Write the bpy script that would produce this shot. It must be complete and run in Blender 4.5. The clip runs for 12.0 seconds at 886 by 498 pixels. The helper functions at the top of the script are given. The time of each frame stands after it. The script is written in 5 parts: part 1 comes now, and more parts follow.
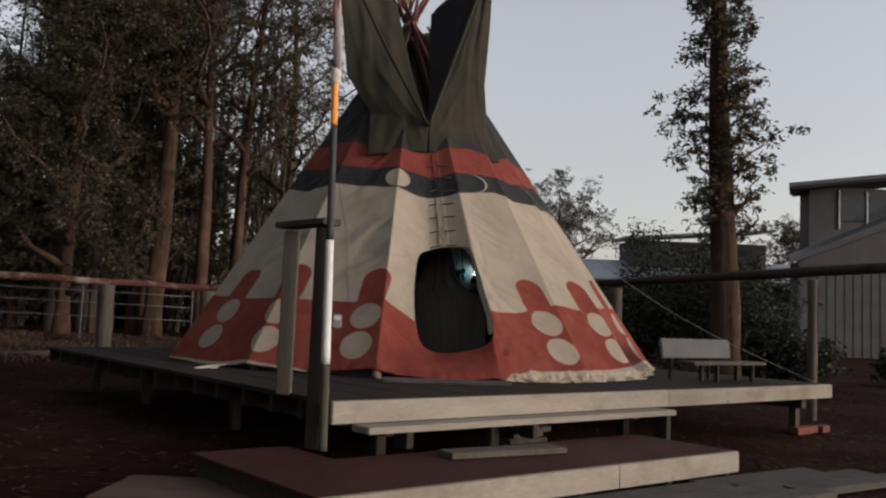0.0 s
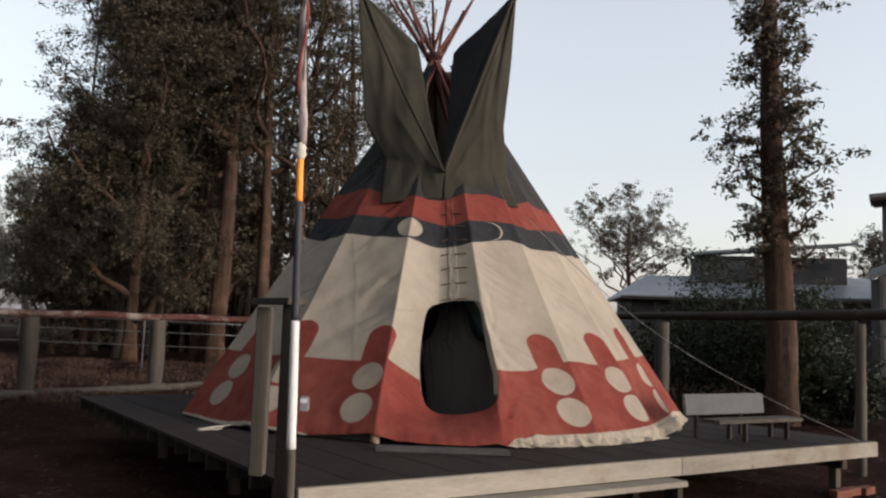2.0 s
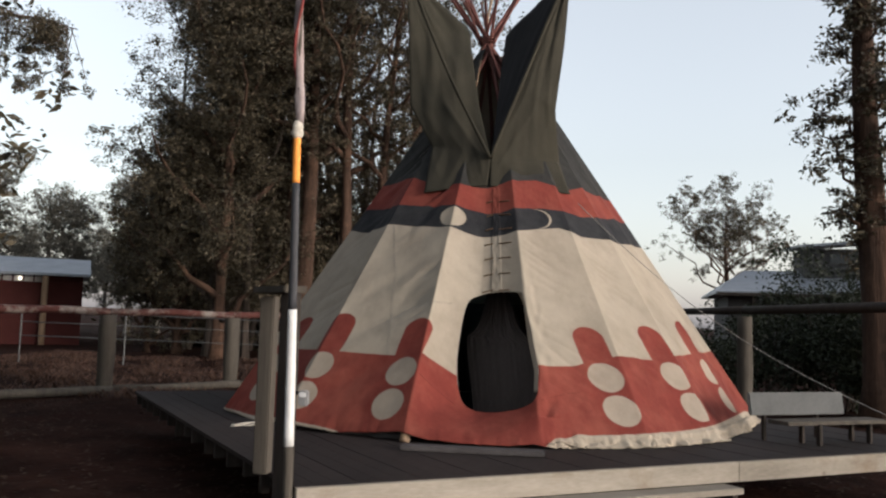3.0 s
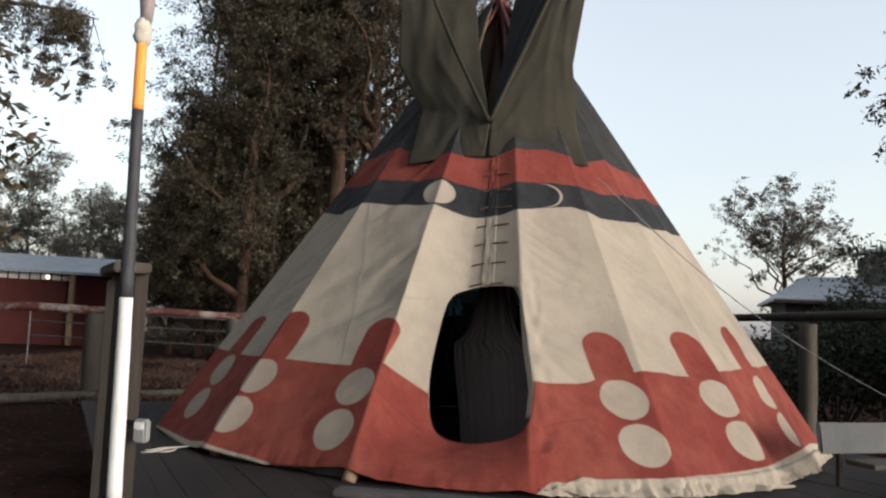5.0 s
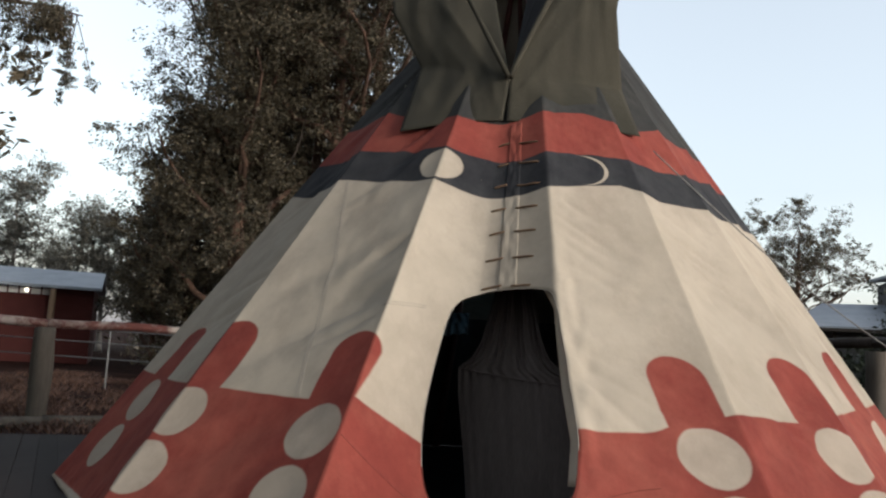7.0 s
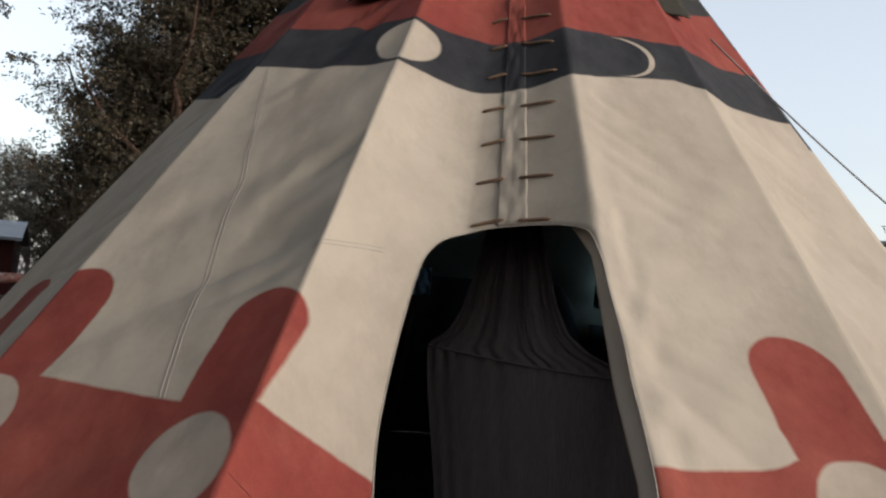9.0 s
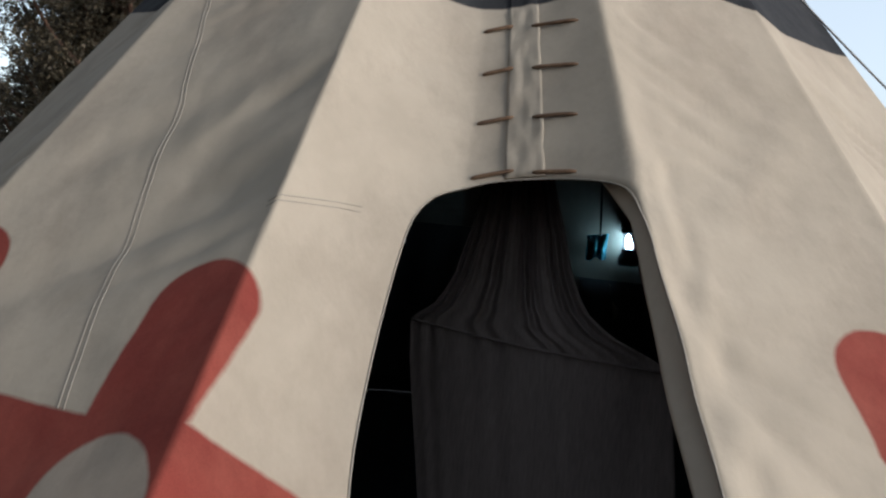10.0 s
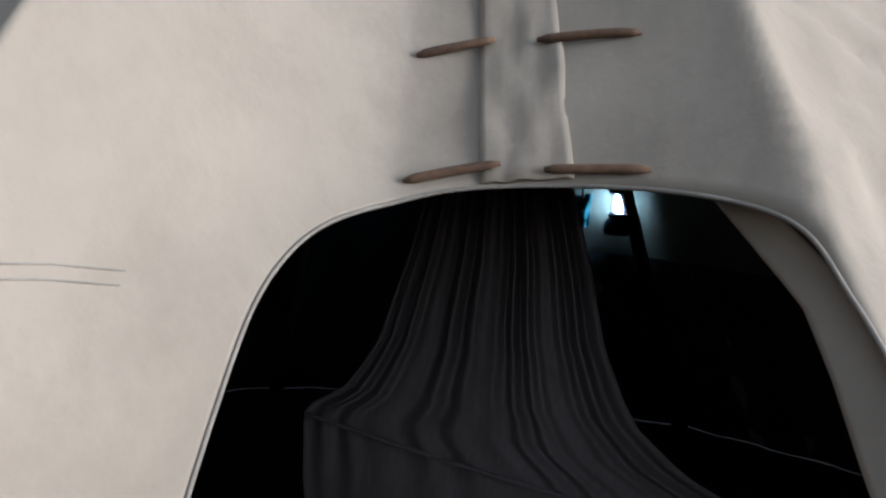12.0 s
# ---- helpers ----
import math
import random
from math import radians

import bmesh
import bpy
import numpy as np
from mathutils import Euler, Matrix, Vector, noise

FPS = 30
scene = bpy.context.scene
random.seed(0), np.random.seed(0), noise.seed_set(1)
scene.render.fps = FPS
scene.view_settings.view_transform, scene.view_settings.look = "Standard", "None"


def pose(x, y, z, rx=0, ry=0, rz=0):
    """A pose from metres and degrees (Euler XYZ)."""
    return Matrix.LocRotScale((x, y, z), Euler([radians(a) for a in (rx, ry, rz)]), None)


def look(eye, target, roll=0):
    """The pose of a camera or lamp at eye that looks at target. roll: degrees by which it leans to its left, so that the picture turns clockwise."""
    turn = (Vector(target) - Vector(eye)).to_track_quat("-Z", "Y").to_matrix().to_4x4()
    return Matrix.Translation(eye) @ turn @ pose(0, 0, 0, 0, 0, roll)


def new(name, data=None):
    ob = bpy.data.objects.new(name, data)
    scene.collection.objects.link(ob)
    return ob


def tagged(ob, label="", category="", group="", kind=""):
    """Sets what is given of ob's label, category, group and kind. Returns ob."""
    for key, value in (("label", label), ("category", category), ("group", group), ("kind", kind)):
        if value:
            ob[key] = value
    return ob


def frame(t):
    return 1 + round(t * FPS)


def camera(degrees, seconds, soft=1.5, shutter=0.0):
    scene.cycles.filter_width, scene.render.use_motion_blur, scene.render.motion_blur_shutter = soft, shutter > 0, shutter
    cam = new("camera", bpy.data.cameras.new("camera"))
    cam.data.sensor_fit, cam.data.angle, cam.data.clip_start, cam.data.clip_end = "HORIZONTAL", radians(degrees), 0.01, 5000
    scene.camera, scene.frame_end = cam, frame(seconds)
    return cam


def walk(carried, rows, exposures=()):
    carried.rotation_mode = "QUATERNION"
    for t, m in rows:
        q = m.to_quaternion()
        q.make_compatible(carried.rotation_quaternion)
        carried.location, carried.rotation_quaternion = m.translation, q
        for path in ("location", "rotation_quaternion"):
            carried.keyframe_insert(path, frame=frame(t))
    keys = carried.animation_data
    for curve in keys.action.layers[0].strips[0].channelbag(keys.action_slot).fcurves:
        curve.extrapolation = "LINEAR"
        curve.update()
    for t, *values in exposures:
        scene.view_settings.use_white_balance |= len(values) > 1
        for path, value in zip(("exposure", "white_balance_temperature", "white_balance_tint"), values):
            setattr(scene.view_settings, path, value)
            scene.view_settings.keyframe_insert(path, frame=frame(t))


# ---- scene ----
cam = camera(57.0, 12.0, soft=2.3)
PATH = [
    (0, (0.092, -0.465, 1.058), (0.072, 1.529, 1.220), 2.36),
    (0.5, (0.205, -0.429, 1.306), (0.159, 1.564, 1.459), 2.48),
    (1, (0.362, -0.419, 1.414), (0.322, 1.573, 1.586), 2.54),
    (1.5, (0.565, -0.342, 1.471), (0.462, 1.647, 1.661), 2.37),
    (2, (0.793, -0.228, 1.553), (0.584, 1.753, 1.735), 1.92),
    (2.5, (1.106, -0.059, 1.545), (0.728, 1.896, 1.727), 1.68),
    (3, (1.303, 0.304, 1.498), (0.861, 2.247, 1.673), 1.68),
    (3.2, (1.360, 0.479, 1.512), (0.884, 2.415, 1.665), 1.80),
    (5, (1.480, 2.187, 1.482), (0.919, 4.098, 1.667), 2.41),
    (5.5, (1.382, 2.627, 1.470), (0.794, 4.530, 1.649), 2.88),
    (6, (1.212, 3.081, 1.475), (0.627, 4.988, 1.626), 3.03),
    (6.5, (1.089, 3.563, 1.462), (0.501, 5.467, 1.629), 3.14),
    (7, (0.959, 3.974, 1.452), (0.394, 5.878, 1.693), 3.34),
    (7.2, (0.821, 4.177, 1.490), (0.331, 6.091, 1.802), 3.41),
    (8.8, (0.483, 5.388, 1.517), (0.012, 7.314, 1.779), 4.33),
    (9, (0.415, 5.598, 1.480), (-0.023, 7.544, 1.632), 4.24),
    (9.5, (0.276, 5.894, 1.570), (-0.082, 7.861, 1.616), 4.45),
    (10, (0.206, 6.191, 1.590), (-0.144, 8.160, 1.587), 4.93),
    (10.5, (0.179, 6.523, 1.712), (-0.177, 8.488, 1.602), 4.35),
    (11, (0.125, 6.824, 1.725), (-0.161, 8.800, 1.622), 4.79),
    (11.5, (0.040, 7.190, 1.799), (-0.153, 9.170, 1.596), 5.16),
    (12, (0.029, 7.465, 1.796), (-0.187, 9.446, 1.631), 4.40),
]
walk(cam, [(t, look(eye, target, roll)) for t, eye, target, roll in PATH], [(0, 1.66, 6450, 13), (0.5, 2.1, 6350, 12), (1.5, 2.13, 6300, 11), (3.0, 2.22, 6200, 9), (5.5, 2.32, 6100, 7), (7.2, 2.36, 6000, 6), (9, 2.22, 6080, 9), (10, 2.26, 5700, 6), (12, 2.46, 5250, 8)])

# ---- world, sun and exposure ----
world = bpy.data.worlds.new("dusk_sky")
scene.world = world
world.use_nodes = True
wn = world.node_tree.nodes
wl = world.node_tree.links
sky = wn.new("ShaderNodeTexSky")
sky.sky_type = "NISHITA"
sky.sun_disc = False
sky.sun_elevation = radians(3)
sky.sun_rotation = radians(100)
sky.air_density, sky.dust_density, sky.ozone_density = 1.0, 2.0, 1.5
wn["Background"].inputs["Strength"].default_value = 0.15
veil = wn.new("ShaderNodeMix")      # thin even cloud over the clear dusk sky
veil.data_type = "RGBA"
veil.inputs[0].default_value = 0.35
veil.inputs[7].default_value = (1.03, 0.99, 1.05, 1)
pale = wn.new("ShaderNodeHueSaturation")
pale.inputs["Saturation"].default_value, pale.inputs["Value"].default_value = 0.38, 1.25
wl.new(sky.outputs[0], pale.inputs["Color"])
wl.new(pale.outputs[0], veil.inputs[6])
wl.new(veil.outputs[2], wn["Background"].inputs["Color"])

sun_data = bpy.data.lights.new("sun", "SUN")
sun_data.energy = 1.02
sun_data.angle = radians(22)
sun_data.color = (1.0, 0.88, 0.77)
sun = new("sun", sun_data)
sun.matrix_world = look((20.1, 0.05, 5.8), (0, 9, 1.5))

DECK = 0.45          # deck surface
GROUND = -0.1        # ground around it
rng = np.random.default_rng(7)


# ---- materials ----
def material(name):
    m = bpy.data.materials.new(name)
    m.use_nodes = True
    n, l = m.node_tree.nodes, m.node_tree.links
    b = n["Principled BSDF"]
    return m, n, l, b


def ramp(n, stops):
    r = n.new("ShaderNodeValToRGB")
    e = r.color_ramp.elements
    while len(e) < len(stops):
        e.new(0.5)
    for k, (p, c) in zip(e, stops):
        k.position, k.color = p, (*c, 1)
    return r


def mixed(n, l, fac, a, b, kind="MIX"):
    m = n.new("ShaderNodeMix")
    m.data_type, m.blend_type = "RGBA", kind
    if isinstance(fac, float):
        m.inputs[0].default_value = fac
    else:
        l.new(fac, m.inputs[0])
    for s, v in ((6, a), (7, b)):
        if isinstance(v, tuple):
            m.inputs[s].default_value = (*v, 1)
        else:
            l.new(v, m.inputs[s])
    return m.outputs[2]


def calc(n, l, op, a, b=None, c=None):
    m = n.new("ShaderNodeMath")
    m.operation = op
    for k, v in enumerate((a, b, c)):
        if v is None:
            continue
        if isinstance(v, (int, float)):
            m.inputs[k].default_value = v
        else:
            l.new(v, m.inputs[k])
    return m.outputs[0]


def noise_tex(n, l, vec, scale, detail=5, rough=0.6, stretch=None):
    t = n.new("ShaderNodeTexNoise")
    t.inputs["Scale"].default_value, t.inputs["Detail"].default_value, t.inputs["Roughness"].default_value = scale, detail, rough
    if stretch:
        mp = n.new("ShaderNodeMapping")
        mp.inputs["Scale"].default_value = stretch
        l.new(vec, mp.inputs[0])
        vec = mp.outputs[0]
    l.new(vec, t.inputs[0])
    return t.outputs[0]


def bumped(n, l, b, height, strength, dist):
    u = n.new("ShaderNodeBump")
    u.inputs["Strength"].default_value, u.inputs["Distance"].default_value = strength, dist
    l.new(height, u.inputs["Height"])
    l.new(u.outputs[0], b.inputs["Normal"])


def rough_mat(name, c1, c2, scale=6.0, rough=0.85, fine=60.0, stretch=None, bump=0.3, dist=0.01, vary=0.0, metal=0.0, stain=None, gloss=0.2):
    """Two scales of noise between two colours, with grain and relief."""
    m, n, l, b = material(name)
    co = n.new("ShaderNodeTexCoord").outputs["Object"]
    big = noise_tex(n, l, co, scale, stretch=stretch)
    small = noise_tex(n, l, co, fine, 3, stretch=stretch)
    f = calc(n, l, "ADD", calc(n, l, "MULTIPLY", big, 0.65), calc(n, l, "MULTIPLY", small, 0.35))
    r = ramp(n, [(0.3, c1), (0.7, c2)])
    l.new(f, r.inputs[0])
    col = r.outputs[0]
    if stain:
        sp = noise_tex(n, l, co, scale * 0.35, 6, 0.7)
        rs = ramp(n, [(0.5, (0, 0, 0)), (0.62, (1, 1, 1))])
        l.new(sp, rs.inputs[0])
        col = mixed(n, l, calc(n, l, "MULTIPLY", rs.outputs[0], 0.7), col, stain)
    if vary:
        oi = n.new("ShaderNodeObjectInfo")
        v = calc(n, l, "MULTIPLY_ADD", oi.outputs["Random"], vary * 2, 1 - vary)
        hsv = n.new("ShaderNodeHueSaturation")
        l.new(v, hsv.inputs["Value"])
        l.new(col, hsv.inputs["Color"])
        col = hsv.outputs[0]
    l.new(col, b.inputs["Base Color"])
    b.inputs["Roughness"].default_value = rough
    b.inputs["Metallic"].default_value = metal
    b.inputs["Specular IOR Level"].default_value = gloss
    bumped(n, l, b, f, bump, dist)
    return m


M_ground = rough_mat("leaf_litter_ground", (0.0052, 0.0021, 0.0016), (0.0235, 0.0095, 0.0066), 1.1, 0.95, 14, bump=0.9, dist=0.06, stain=(0.034, 0.0155, 0.0108), gloss=0.03)
M_litter = rough_mat("dry_leaf", (0.020, 0.0105, 0.0066), (0.055, 0.033, 0.022), 3, 0.9, 30, vary=0.3)
M_deck = rough_mat("grey_deck_board", (0.0118, 0.0088, 0.0082), (0.0265, 0.0203, 0.0185), 1.5, 0.75, 25, (1, 0.12, 1), 0.4, 0.004, vary=0.12, gloss=0.12)
M_pine = rough_mat("weathered_pine", (0.137, 0.119, 0.093), (0.247, 0.221, 0.183), 2.2, 0.75, 24, (0.15, 1, 3), 0.35, 0.004, vary=0.08, stain=(0.1185, 0.08619, 0.05386))
def knots(m):
    n, l = m.node_tree.nodes, m.node_tree.links
    b = n["Principled BSDF"]
    old = b.inputs["Base Color"].links[0].from_socket
    vo = n.new("ShaderNodeTexVoronoi")
    vo.inputs["Scale"].default_value = 3.1
    l.new(n.new("ShaderNodeTexCoord").outputs["Object"], vo.inputs["Vector"])
    r = ramp(n, [(0.07, (1, 1, 1)), (0.13, (0, 0, 0))])
    l.new(vo.outputs["Distance"], r.inputs[0])
    l.new(mixed(n, l, calc(n, l, "MULTIPLY", r.outputs[0], 0.8), old, (0.07, 0.045, 0.03)), b.inputs["Base Color"])


knots(M_pine)
M_greywood = rough_mat("grey_weathered_timber", (0.02965, 0.02547, 0.02083), (0.083, 0.0714, 0.05766), 4, 0.9, 40, (2, 2, 0.15), 0.6, 0.006, vary=0.12)
M_redrail = rough_mat("worn_red_painted_rail", (0.03, 0.0095, 0.0075), (0.07, 0.022, 0.017), 4, 0.85, 40, (2, 2, 0.15), 0.5, 0.006, vary=0.1, stain=(0.2, 0.18, 0.16))
M_darkwood = rough_mat("dark_timber", (0.014, 0.0112, 0.00952), (0.042, 0.0336, 0.028), 4, 0.85, 40, (2, 2, 0.15), 0.5, 0.006, vary=0.12)
M_redply = rough_mat("red_brown_stained_board", (0.02458, 0.007862, 0.006115), (0.05222, 0.01797, 0.0131), 1.8, 0.7, 30, (1, 0.15, 1), 0.3, 0.004, vary=0.08, stain=(0.0215, 0.01123, 0.008736), gloss=0.1)
M_slab = rough_mat("grey_path_board", (0.030, 0.026, 0.024), (0.075, 0.066, 0.061), 3, 0.9, 40, bump=0.5, dist=0.008, vary=0.15)
M_plank = rough_mat("brown_timber_board", (0.035, 0.022, 0.016), (0.085, 0.058, 0.044), 2.2, 0.85, 30, (0.2, 1, 1), 0.4, 0.005)
M_brick = rough_mat("orange_brick", (0.08, 0.028, 0.018), (0.15, 0.058, 0.037), 8, 0.9, 60, bump=0.5, dist=0.004, vary=0.15)
M_pole = rough_mat("red_brown_peeled_pole", (0.049, 0.0175, 0.014), (0.14, 0.0525, 0.042), 5, 0.7, 40, (1, 1, 0.1), 0.3, 0.004)
M_rawpole = rough_mat("raw_peeled_pole", (0.12, 0.075, 0.045), (0.255, 0.18, 0.12), 5, 0.8, 40, (1, 1, 0.1), 0.3, 0.004)
M_bark = rough_mat("stringy_red_brown_bark", (0.0125, 0.008, 0.0058), (0.066, 0.037, 0.0247), 3.5, 0.95, 18, (2.2, 2.2, 0.22), 1.0, 0.05, stain=(0.085, 0.049, 0.032))
M_palebark = rough_mat("grey_brown_bark", (0.01274, 0.01001, 0.00819), (0.06825, 0.05278, 0.04277), 3.5, 0.95, 18, (2.2, 2.2, 0.22), 1.0, 0.04)
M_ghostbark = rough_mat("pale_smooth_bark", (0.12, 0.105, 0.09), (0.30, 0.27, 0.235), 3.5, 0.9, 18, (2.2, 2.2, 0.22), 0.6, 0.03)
M_rope = rough_mat("pale_rope", (0.3, 0.27, 0.22), (0.5, 0.46, 0.4), 30, 0.9, 120)
M_greycord = rough_mat("grey_cord", (0.1, 0.095, 0.09), (0.2, 0.19, 0.18), 30, 0.9, 120)
M_white = rough_mat("chalky_white_paint", (0.4, 0.392, 0.376), (0.592, 0.584, 0.568), 5, 0.6, 40, (1, 1, 0.3), 0.2, 0.002)
M_black = rough_mat("worn_black_paint", (0.02, 0.02, 0.022), (0.05, 0.05, 0.055), 5, 0.6, 40, (1, 1, 0.3), 0.2, 0.002)
M_orange = rough_mat("orange_paint", (0.55, 0.19, 0.03), (0.75, 0.30, 0.06), 5, 0.6, 40, (1, 1, 0.3), 0.2, 0.002)
M_flag = rough_mat("faded_rolled_cloth", (0.176, 0.128, 0.12), (0.336, 0.288, 0.28), 5, 0.9, 40, (1, 1, 0.3), 0.3, 0.004)
M_pin = rough_mat("brown_lacing_stick", (0.05, 0.03, 0.02), (0.16, 0.10, 0.06), 12, 0.8, 80, bump=0.3, dist=0.002)
M_strap = rough_mat("grey_white_seat_board", (0.048, 0.0504, 0.0504), (0.0816, 0.084, 0.0816), 3, 0.7, 40, bump=0.2, dist=0.003)
M_roof = rough_mat("blue_grey_sheet_metal", (0.16, 0.1785, 0.2018), (0.272, 0.2871, 0.3104), 1.5, 0.45, 20, bump=0.1, dist=0.01, metal=0.3)
M_housewall = rough_mat("dark_grey_cladding", (0.040, 0.038, 0.039), (0.072, 0.069, 0.070), 1.2, 0.8, 20, bump=0.2, dist=0.01)
M_darkroof = rough_mat("dark_grey_roof_sheet", (0.030, 0.031, 0.034), (0.062, 0.063, 0.068), 1.5, 0.6, 20, bump=0.1, dist=0.01)
M_redwall = rough_mat("dark_red_cladding", (0.0385, 0.00825, 0.006875), (0.066, 0.0165, 0.01375), 1.2, 0.8, 20, bump=0.2, dist=0.01)
M_trim = rough_mat("pale_trim", (0.35, 0.35, 0.35), (0.5, 0.5, 0.5), 3, 0.7, 30)
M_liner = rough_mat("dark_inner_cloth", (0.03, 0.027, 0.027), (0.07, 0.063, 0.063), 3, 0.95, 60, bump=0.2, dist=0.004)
M_curtain = rough_mat("grey_brown_curtain_cloth", (0.062, 0.050, 0.046), (0.142, 0.116, 0.106), 3, 0.95, 90, (1.5, 1.5, 0.2), 0.3, 0.004)
M_pipe = rough_mat("galvanised_pipe", (0.055, 0.055, 0.055), (0.11, 0.11, 0.11), 6, 0.45, 40, metal=0.6)
M_plastic = rough_mat("black_plastic", (0.01, 0.01, 0.01), (0.02, 0.02, 0.02), 6, 0.5, 40)


def leaf_mat(name, c1, c2):
    m, n, l, b = material(name)
    g = n.new("ShaderNodeNewGeometry")
    r = ramp(n, [(0.0, c1), (1.0, c2)])
    l.new(g.outputs["Random Per Island"], r.inputs[0])
    l.new(r.outputs[0], b.inputs["Base Color"])
    b.inputs["Roughness"].default_value = 0.6
    b.inputs["Specular IOR Level"].default_value = 0.25
    tr = n.new("ShaderNodeBsdfTranslucent")
    l.new(r.outputs[0], tr.inputs["Color"])
    mx = n.new("ShaderNodeMixShader")
    mx.inputs[0].default_value = 0.25
    l.new(b.outputs[0], mx.inputs[1])
    l.new(tr.outputs[0], mx.inputs[2])
    l.new(mx.outputs[0], n["Material Output"].inputs[0])
    return m


M_leaf = leaf_mat("gum_leaves", (0.022, 0.020, 0.0115), (0.080, 0.063, 0.039))
# gum leaves with distance haze painted in as a paler, greyer colour
M_leaf_hazed = leaf_mat("hazed_gum_leaves", (0.0665, 0.06468, 0.05057), (0.1596, 0.1448, 0.119))
M_bush = leaf_mat("green_shrub_leaves", (0.0096, 0.0132, 0.0072), (0.03, 0.0372, 0.0204))


def glow(name, colour, strength):
    m, n, l, b = material(name)
    b.inputs["Emission Color"].default_value = (*colour, 1)
    b.inputs["Emission Strength"].default_value = strength
    b.inputs["Base Color"].default_value = (0.8, 0.8, 0.8, 1)
    return m


M_tag = rough_mat("grey_plastic", (0.13, 0.13, 0.13), (0.2, 0.2, 0.2), 6, 0.5, 40)
M_led = glow("cool_led_tube", (0.48, 0.79, 1.0), 13.0)


def canvas_nodes(name, painted):
    """Canvas cover: cream cloth with painted bands, fingers, discs, sun and moon read from the pattern attributes."""
    m, n, l, b = material(name)
    co = n.new("ShaderNodeTexCoord").outputs["Object"]
    big = noise_tex(n, l, co, 1.6, 6, 0.65)
    weave = noise_tex(n, l, co, 260, 2)
    dirt = noise_tex(n, l, co, 5.5, 8, 0.7, (1, 1, 0.45))
    r = ramp(n, [(0.25, (0.204, 0.174, 0.134)), (0.75, (0.300, 0.259, 0.205))])
    l.new(calc(n, l, "MULTIPLY_ADD", big, 0.6, calc(n, l, "MULTIPLY", dirt, 0.4)), r.inputs[0])
    col = r.outputs[0]
    st = ramp(n, [(0.48, (0, 0, 0)), (0.7, (1, 1, 1))])
    l.new(noise_tex(n, l, co, 2.3, 7, 0.72, (1.2, 1.2, 0.6)), st.inputs[0])
    col = mixed(n, l, calc(n, l, "MULTIPLY", st.outputs[0], 0.45), col, (0.155, 0.124, 0.096))
    if painted:
        def attr(k):
            a = n.new("ShaderNodeAttribute")
            a.attribute_name = k
            s = n.new("ShaderNodeSeparateXYZ")
            l.new(a.outputs["Vector"], s.inputs[0])
            return s.outputs
        wob = calc(n, l, "MULTIPLY_ADD", noise_tex(n, l, co, 14, 3), 0.010, -0.005)

        def below(v, edge=0.012):
            """1 where v < 0, with a soft brushed edge (metres)."""
            k = n.new("ShaderNodeMapRange")
            l.new(calc(n, l, "ADD", v, wob), k.inputs[0])
            k.inputs[1].default_value, k.inputs[2].default_value = edge / 2, -edge / 2
            return k.outputs[0]
        bands, tops, motif, orbs, moon = attr("bands"), attr("tops"), attr("motif"), attr("orb"), attr("moon")
        rr = ramp(n, [(0.25, (0.080, 0.0155, 0.012)), (0.75, (0.170, 0.036, 0.026))])
        l.new(calc(n, l, "MULTIPLY_ADD", dirt, 0.7, calc(n, l, "MULTIPLY", weave, 0.3)), rr.inputs[0])
        fade = ramp(n, [(0.45, (0, 0, 0)), (0.68, (1, 1, 1))])
        l.new(noise_tex(n, l, co, 1.9, 7, 0.7, (1, 1, 0.7)), fade.inputs[0])
        red = mixed(n, l, calc(n, l, "MULTIPLY", fade.outputs[0], 0.42), rr.outputs[0], (0.23, 0.075, 0.050))
        kr = ramp(n, [(0.3, (0.010, 0.010, 0.012)), (0.7, (0.028, 0.028, 0.029))])
        l.new(dirt, kr.inputs[0])
        black = kr.outputs[0]
        tr = ramp(n, [(0.3, (0.013, 0.013, 0.013)), (0.7, (0.032, 0.031, 0.028))])
        l.new(dirt, tr.inputs[0])
        olive = tr.outputs[0]
        # bottom band and the fingers that rise from it
        dx, rho = motif[0], motif[1]
        tip = calc(n, l, "MAXIMUM", calc(n, l, "SUBTRACT", calc(n, l, "SUBTRACT", rho, motif[2]), 1.21), 0.0)
        cap = calc(n, l, "SUBTRACT", calc(n, l, "SQRT", calc(n, l, "ADD", calc(n, l, "MULTIPLY", dx, dx), calc(n, l, "MULTIPLY", tip, tip))), 0.155)
        low = calc(n, l, "MAXIMUM", below(bands[0]), below(cap))
        hemline = below(calc(n, l, "SUBTRACT", bands[2], 0.0))
        low = calc(n, l, "MULTIPLY", low, calc(n, l, "SUBTRACT", 1.0, hemline))

        def disc(y, rad):
            dy = calc(n, l, "SUBTRACT", rho, y)
            return below(calc(n, l, "SUBTRACT", calc(n, l, "SQRT", calc(n, l, "ADD", calc(n, l, "MULTIPLY", dx, dx), calc(n, l, "MULTIPLY", dy, dy))), rad))
        dots = calc(n, l, "MAXIMUM", disc(0.70, 0.165), disc(0.335, 0.165))
        low = calc(n, l, "MULTIPLY", low, calc(n, l, "SUBTRACT", 1.0, calc(n, l, "MULTIPLY", dots, 0.93)))
        col = mixed(n, l, low, col, red)
        # dark bands above
        over = calc(n, l, "SUBTRACT", 1.0, below(bands[1]))
        sx, sy = orbs[0], orbs[1]
        sund = below(calc(n, l, "SUBTRACT", calc(n, l, "SQRT", calc(n, l, "ADD", calc(n, l, "MULTIPLY", sx, sx), calc(n, l, "MULTIPLY", sy, sy))), 0.15))
